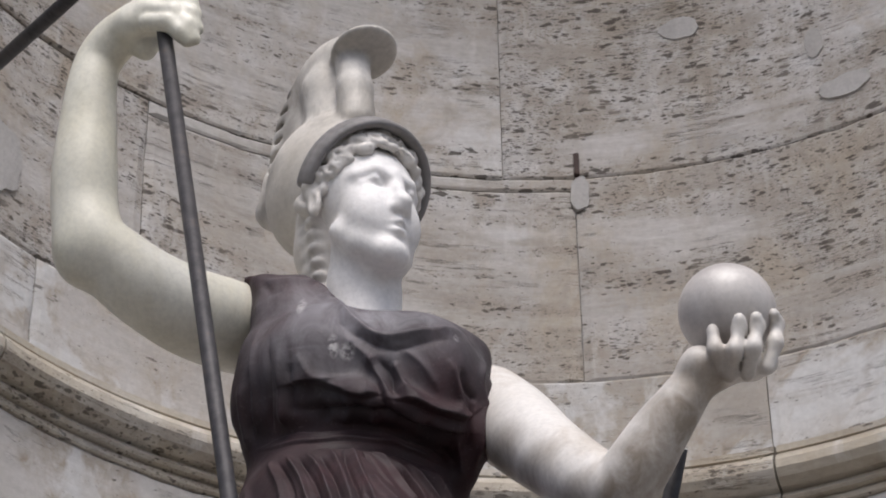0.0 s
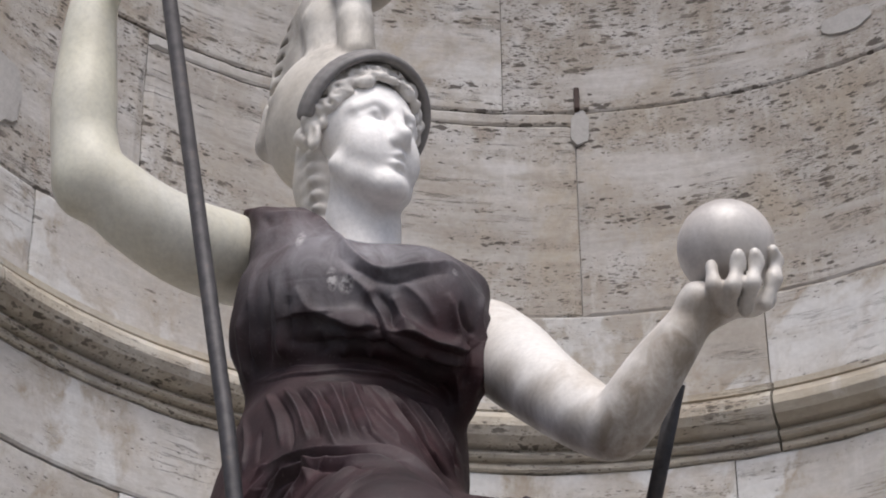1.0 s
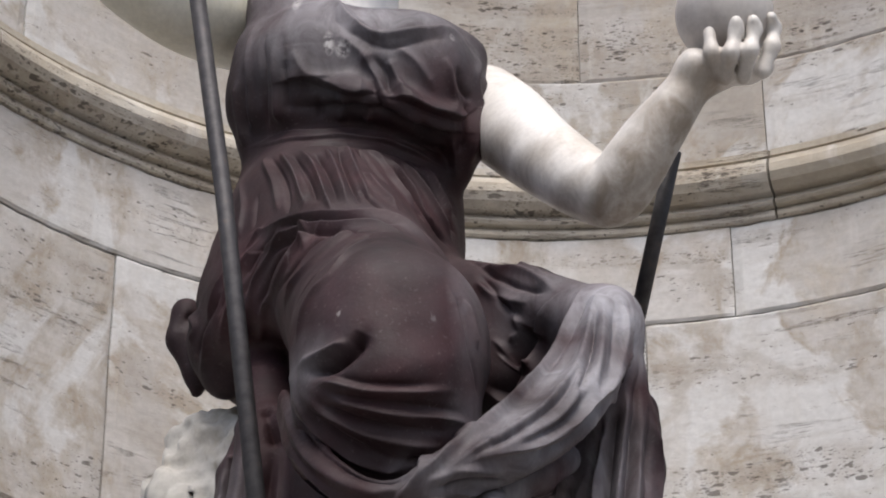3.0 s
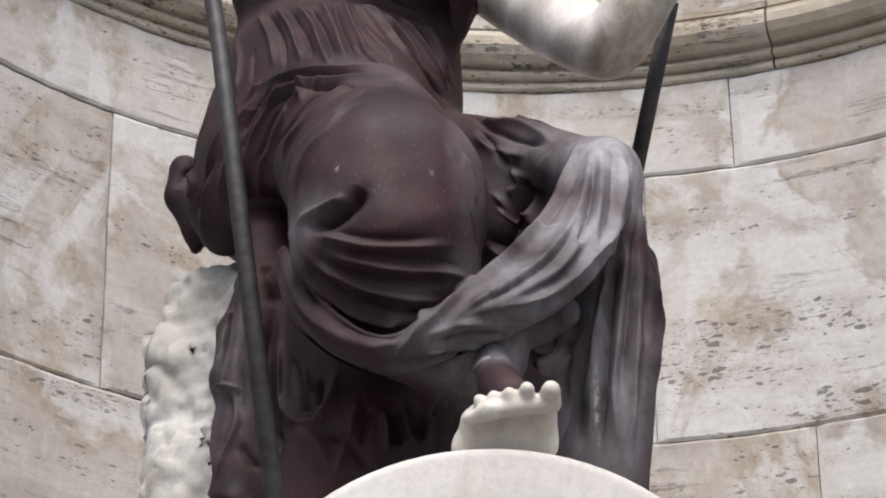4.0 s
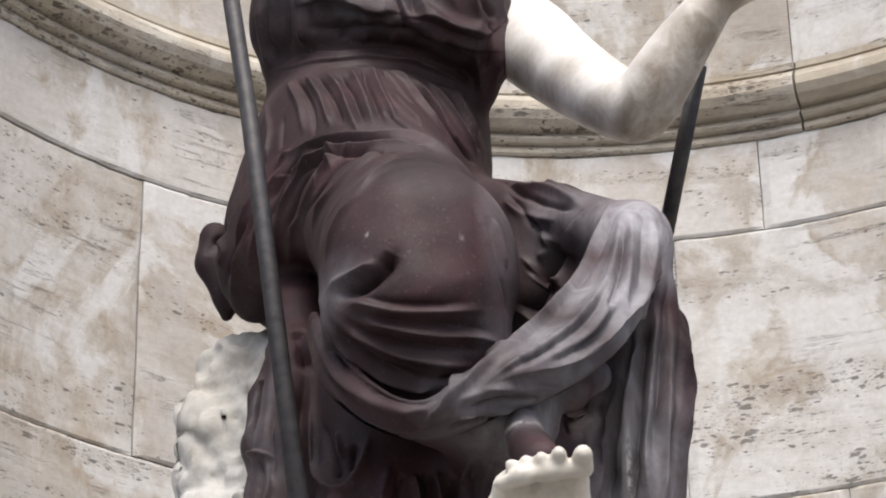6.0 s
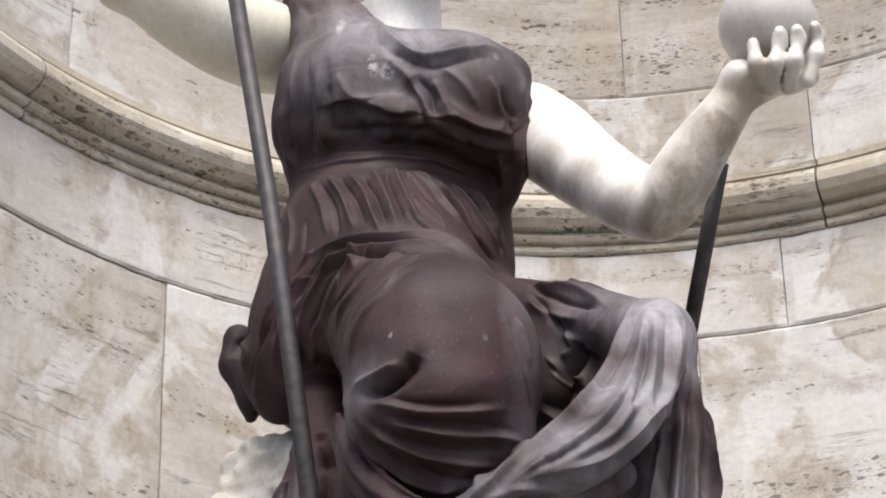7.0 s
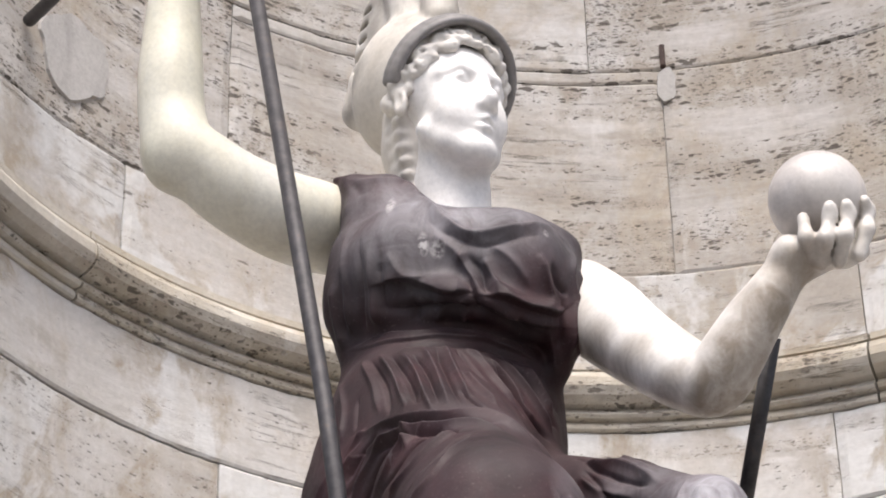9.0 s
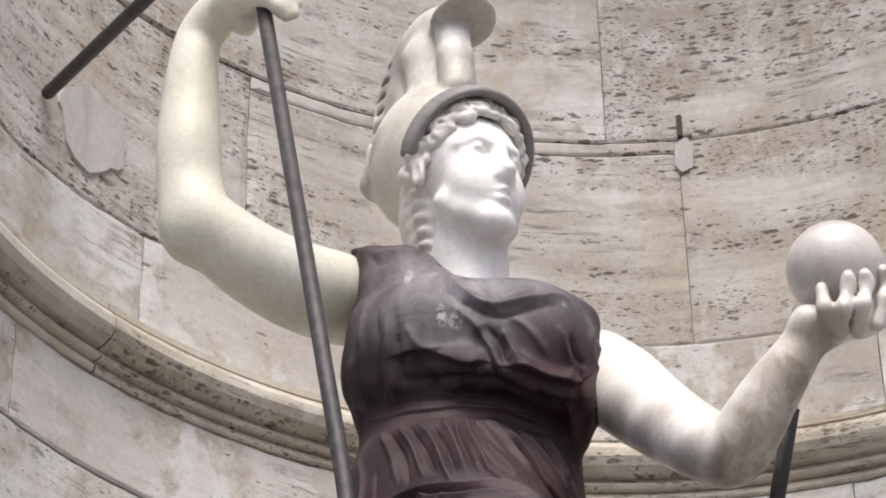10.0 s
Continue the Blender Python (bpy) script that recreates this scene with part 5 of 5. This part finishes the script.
def rod(name, pts, r, material, label, category):
    bm = bmesh.new()
    rings = []
    P = [Vector(p) for p in pts]
    for i, p in enumerate(P):
        d = (P[min(i + 1, len(P) - 1)] - P[max(i - 1, 0)]).normalized()
        u = d.cross(Vector((0, 1, 0))).normalized()
        w = d.cross(u)
        rings.append([bm.verts.new(p + (u * math.cos(a) + w * math.sin(a)) * r) for a in [2 * math.pi * j / 16 for j in range(16)]])
    for a, b in zip(rings, rings[1:]):
        for j in range(16):
            f = bm.faces.new((a[j], a[(j + 1) % 16], b[(j + 1) % 16], b[j]))
            f.smooth = True
    bm.faces.new(rings[0])
    bm.faces.new(rings[-1])
    bmesh.ops.recalc_face_normals(bm, faces=bm.faces)
    return tagged(new(name, mesh_of(name, bm, material)), label, category)


rod("spear_shaft", [(-0.658, 5.02, 6.01), (-0.442, 4.85, 4.579), (-0.293, 4.62, 3.431)], 0.018, IRON, "slender dark iron spear shaft held upright", "spear")
rod("support_rod", [(0.493, 5, 4.774), (0.413, 5.15, 4.454)], 0.017, IRON, "dark iron rod propping the raised forearm", "rod")
rod("wall_bar", [(-1.437, 6.25, 6.765), (-1.04, 5.6, 6.542), (-0.764, 5.1, 6.339)], 0.02, IRON, "dark iron bar let into the niche wall", "bar")

bm = bmesh.new()
bmesh.ops.create_uvsphere(bm, u_segments=64, v_segments=40, radius=0.1040, matrix=Matrix.Translation((0.599, 4.84, 5.013)))
g = new("globe", mesh_of("globe", bm, GLOBE))
smooth(g.data)
tagged(g, "polished pale marble globe resting in the palm", "globe")

# courses of the niche wall
def block(d0, d1, z0, z1, proud=0.0):
    """One curved block with worn, slightly wavering arrises."""
    bm = bmesh.new()
    n, m = max(3, int((d1 - d0) / 0.8)), 10
    j, jz = 0.05, 0.0018
    lo, hi = z0 + jz, z1 - jz
    w = 0.009

    def wear(a, b):
        return 0.004 + 0.010 * max(0.0, noise.noise((a * 0.55, b * 9, 3.1))) + 0.02 * max(0.0, noise.noise((a * 0.21, b * 4, 9.7)) - 0.25)

    rows = []
    for i in range(n + 1):
        d = d0 + j + (d1 - d0 - 2 * j) * i / n
        row = [bm.verts.new(on_wall(d, lo, RAD + 0.10))]
        for q in range(m + 1):
            z = (lo, lo + w)[q] if q < 2 else ((hi - w, hi)[q - m + 1] if q > m - 2 else lo + w + (hi - lo - 2 * w) * (q - 1) / (m - 2))
            edge = i in (0, n) or q in (0, m)
            back = wear(d, z) if edge else 0.002 * noise.noise((d * 0.15, z * 3, 1.7))
            zz = z + (0.004 * noise.noise((d * 0.4, z * 3, 5)) if q in (0, m) else 0)
            row.append(bm.verts.new(on_wall(d, zz, RAD - proud + back)))
        row.append(bm.verts.new(on_wall(d, hi, RAD + 0.10)))
        rows.append(row)
    for a, b in zip(rows, rows[1:]):
        for i in range(len(a) - 1):
            bm.faces.new((a[i], a[i + 1], b[i + 1], b[i]))
    bm.faces.new(rows[0])
    bm.faces.new(rows[-1])
    bmesh.ops.recalc_face_normals(bm, faces=bm.faces)
    return bm


LEVELS = [1.9, 2.9, 3.85, 4.772, 5.637, 5.946]
UPPER = [6.179, 6.521, 7.336, 8.3, 9.3]
JOINTS = {4.772: (-39.1, 8.0, 46), 5.637: (-64, 15.8, 52), 6.179: (-50, -14, 19.5, 55), 6.521: (-39.2, 3.1, 44), 7.336: (-58, -3.7, 38), 3.85: (-52, -12, 21, 60), 2.9: (-40, 5, 45), 1.9: (-20, 25), 8.3: (-30, 20)}
for L in (LEVELS, UPPER):
    for z0, z1 in zip(L, L[1:]):
        js = [-90, *JOINTS.get(z0, (-45, 0, 45)), 90]
        for d0, d1 in zip(js, js[1:]):
            if z0 == 6.521 and d1 == 3.1:
                part("block", block(d0, d1, z1 - 0.052, z1, 0.004), TRAVERTINE, wall_niche)
                part("block", block(d0, d1, z0, z1 - 0.052, 0.002), TRAVERTINE, wall_niche)
                continue
            part("block", block(d0, d1, z0, z1, random.uniform(0, 0.008)), TRAVERTINE if z0 > 6.2 else SMOOTH_TRAVERTINE, wall_niche)


def moulding(d0, d1):
    """A run of the string course: fillet, bead and hollow."""
    prof = [(0.10, 5.946), (-0.012, 5.946), (-0.018, 5.952), (-0.018, 5.968), (-0.010, 5.972), (-0.010, 5.979), (-0.034, 5.981), (-0.042, 5.990), (-0.036, 6.000), (-0.024, 6.004), (-0.022, 6.016),
            (-0.050, 6.020), (-0.080, 6.036), (-0.094, 6.062), (-0.092, 6.092), (-0.076, 6.118), (-0.052, 6.130), (-0.052, 6.136), (-0.060, 6.138), (-0.060, 6.160), (-0.02, 6.179), (0.10, 6.179)]
    bm = bmesh.new()
    n = max(2, int(d1 - d0))
    rows = [[bm.verts.new(on_wall(d0 + 0.12 + (d1 - d0 - 0.24) * i / n, z, RAD + r)) for r, z in prof] for i in range(n + 1)]
    for a, b in zip(rows, rows[1:]):
        for i in range(len(prof) - 1):
            bm.faces.new((a[i], a[i + 1], b[i + 1], b[i]))
    bm.faces.new(rows[0])
    bm.faces.new(rows[-1])
    bmesh.ops.recalc_face_normals(bm, faces=bm.faces)
    return bm


for d0, d1 in ((-90, -55), (-55, -12), (-12, 20), (20, 58), (58, 90)):
    part("moulding", moulding(d0, d1), GRIMY_TRAVERTINE, wall_niche)



def solid(name, outline, y0, y1, material, bevel, parent, label=""):
    """A slab cut to an outline of (x, z) and given depth from y0 to y1."""
    bm = bmesh.new()
    a = [bm.verts.new((x, y0, z)) for x, z in outline]
    b = [bm.verts.new((x, y1, z)) for x, z in outline]
    bm.faces.new(a)
    bm.faces.new(b[::-1])
    for i in range(len(a)):
        j = (i + 1) % len(a)
        bm.faces.new((a[j], a[i], b[i], b[j]))
    bmesh.ops.recalc_face_normals(bm, faces=bm.faces)
    if bevel:
        bmesh.ops.bevel(bm, geom=[e for e in bm.edges if abs(e.verts[0].co.y - e.verts[1].co.y) < 1e-6], offset=bevel, segments=4, profile=0.6, affect="EDGES")
    ob = part(name, bm, material, parent, label)
    smooth(ob.data)
    return ob


def arch(cx, cz, rx, rz, n=40):
    return [(cx + rx * math.cos(math.pi * i / n), cz + rz * math.sin(math.pi * i / n)) for i in range(n + 1)]


# pedestal: a round-headed stone with a sunk lunette, on a plinth
pedestal = tagged(new("pedestal"), "white marble round-headed pedestal under the statue's foot", "pedestal")
PX, PZ, PW, PH = 0.075, 3.095, 0.45, 0.40
outer, inner = arch(PX, PZ, PW, PH), arch(PX + 0.035, PZ, 0.27, 0.266)
ring = outer + inner[::-1]
solid("arched_head", ring, 4.38, 4.62, BASE, 0.02, pedestal)
solid("lunette", [(x, z) for x, z in arch(PX + 0.035, PZ - 0.002, 0.30, 0.29)], 4.47, 4.60, LUNETTE, 0.0, pedestal, "grey sunken lunette")
solid("backing", arch(PX, PZ - 0.001, PW - 0.02, PH - 0.02), 4.62, 5.5, BASE, 0.01, pedestal)
part("plinth", box_bm(-0.75, 4.42, FOOT, 0.85, 5.9, PZ, 0.02), BASE, pedestal)


def clay_mesh(name, clay, material):
    V, Q = clay.skin()
    me = bpy.data.meshes.new(name)
    me.from_pydata(V.tolist(), [], Q.tolist())
    me.materials.append(material)
    smooth(me)
    return me


scroll = Clay((-0.62, 4.3, 3.0), (-0.1, 4.9, 3.55), 0.008)
scroll.limb([(-0.413, 4.55, 3.385, 0.044), (-0.346, 4.55, 3.389, 0.044), (-0.316, 4.55, 3.362, 0.043)], 0.02)
scroll.limb([(-0.40, 4.6, 3.05, 0.07), (-0.36, 4.56, 3.25, 0.07), (-0.36, 4.55, 3.34, 0.06)], 0.05)
ob = new("scroll", clay_mesh("scroll", scroll, BASE))
ob.parent = pedestal

# the seat of rough white marble behind the robes
rock = Clay((-0.95, 5.0, 3.05), (-0.1, 6.0, 4.62), 0.012)
rock.limb([(-0.449, 5.46, 4.362, 0.042), (-0.51, 5.46, 4.308, 0.069), (-0.537, 5.46, 4.172, 0.081), (-0.528, 5.46, 4.026, 0.085), (-0.528, 5.44, 3.861, 0.096), (-0.52, 5.42, 3.5, 0.14), (-0.5, 5.42, 3.15, 0.17)], 0.04)
rock.limb([(-0.35, 5.45, 4.2, 0.16), (-0.35, 5.45, 3.2, 0.2)], 0.06)
seat = tagged(new("seat", clay_mesh("seat", rock, ROCK)), "rough-hewn white marble seat behind the robes", "seat")
for v in seat.data.vertices:
    p = v.co
    n = 0.035 * noise.noise(p * 6) + 0.022 * abs(noise.noise(p * 14)) + 0.012 * noise.noise(p * 33) + 0.006 * noise.noise(p * 70)
    v.co = p + v.normal * n


# grey mortar patches, an iron cramp and a plugged hole on the niche wall
def patch(deg, z, w, h, seed):
    bm = bmesh.new()
    rim = []
    for i in range(36):
        a = 2 * math.pi * i / 36
        q = 1 + 0.28 * noise.noise((math.cos(a) * 1.4, math.sin(a) * 1.4, seed)) + 0.10 * noise.noise((math.cos(a) * 4, math.sin(a) * 4, seed))
        rim.append((deg + math.degrees(w * q * math.cos(a) / RAD), z + h * q * math.sin(a)))
    outer = [bm.verts.new(on_wall(d, y, RAD + 0.01)) for d, y in rim]
    face = [bm.verts.new(on_wall(deg + 0.97 * (d - deg), z + 0.97 * (y - z), RAD - 0.0095)) for d, y in rim]
    mid = bm.verts.new(on_wall(deg, z, RAD - 0.0095))
    for i in range(36):
        j = (i + 1) % 36
        bm.faces.new((outer[i], outer[j], face[j], face[i]))
        bm.faces.new((face[i], face[j], mid))
    bmesh.ops.recalc_face_normals(bm, faces=bm.faces)
    ob = part("mortar_patch", bm, PATCH, wall_niche, "smooth grey mortar patch")


for k, (d, z, w, h) in enumerate(((14.4, 7.93, 0.075, 0.045), (30, 7.50, 0.10, 0.045), (-57.0, 6.78, 0.16, 0.15), (27.5, 7.72, 0.035, 0.06), (3.6, 7.27, 0.035, 0.07))):
    patch(d, z, w, h, 3.3 * k)
cr = on_wall(3.4, 7.385, RAD - 0.012)
tagged(new("iron_cramp", mesh_of("iron_cramp", box_bm(cr.x - 0.009, cr.y - 0.01, cr.z - 0.045, cr.x + 0.009, cr.y + 0.03, cr.z + 0.045, 0.003), RUST)), "rusty iron cramp set across a wall joint", "cramp")
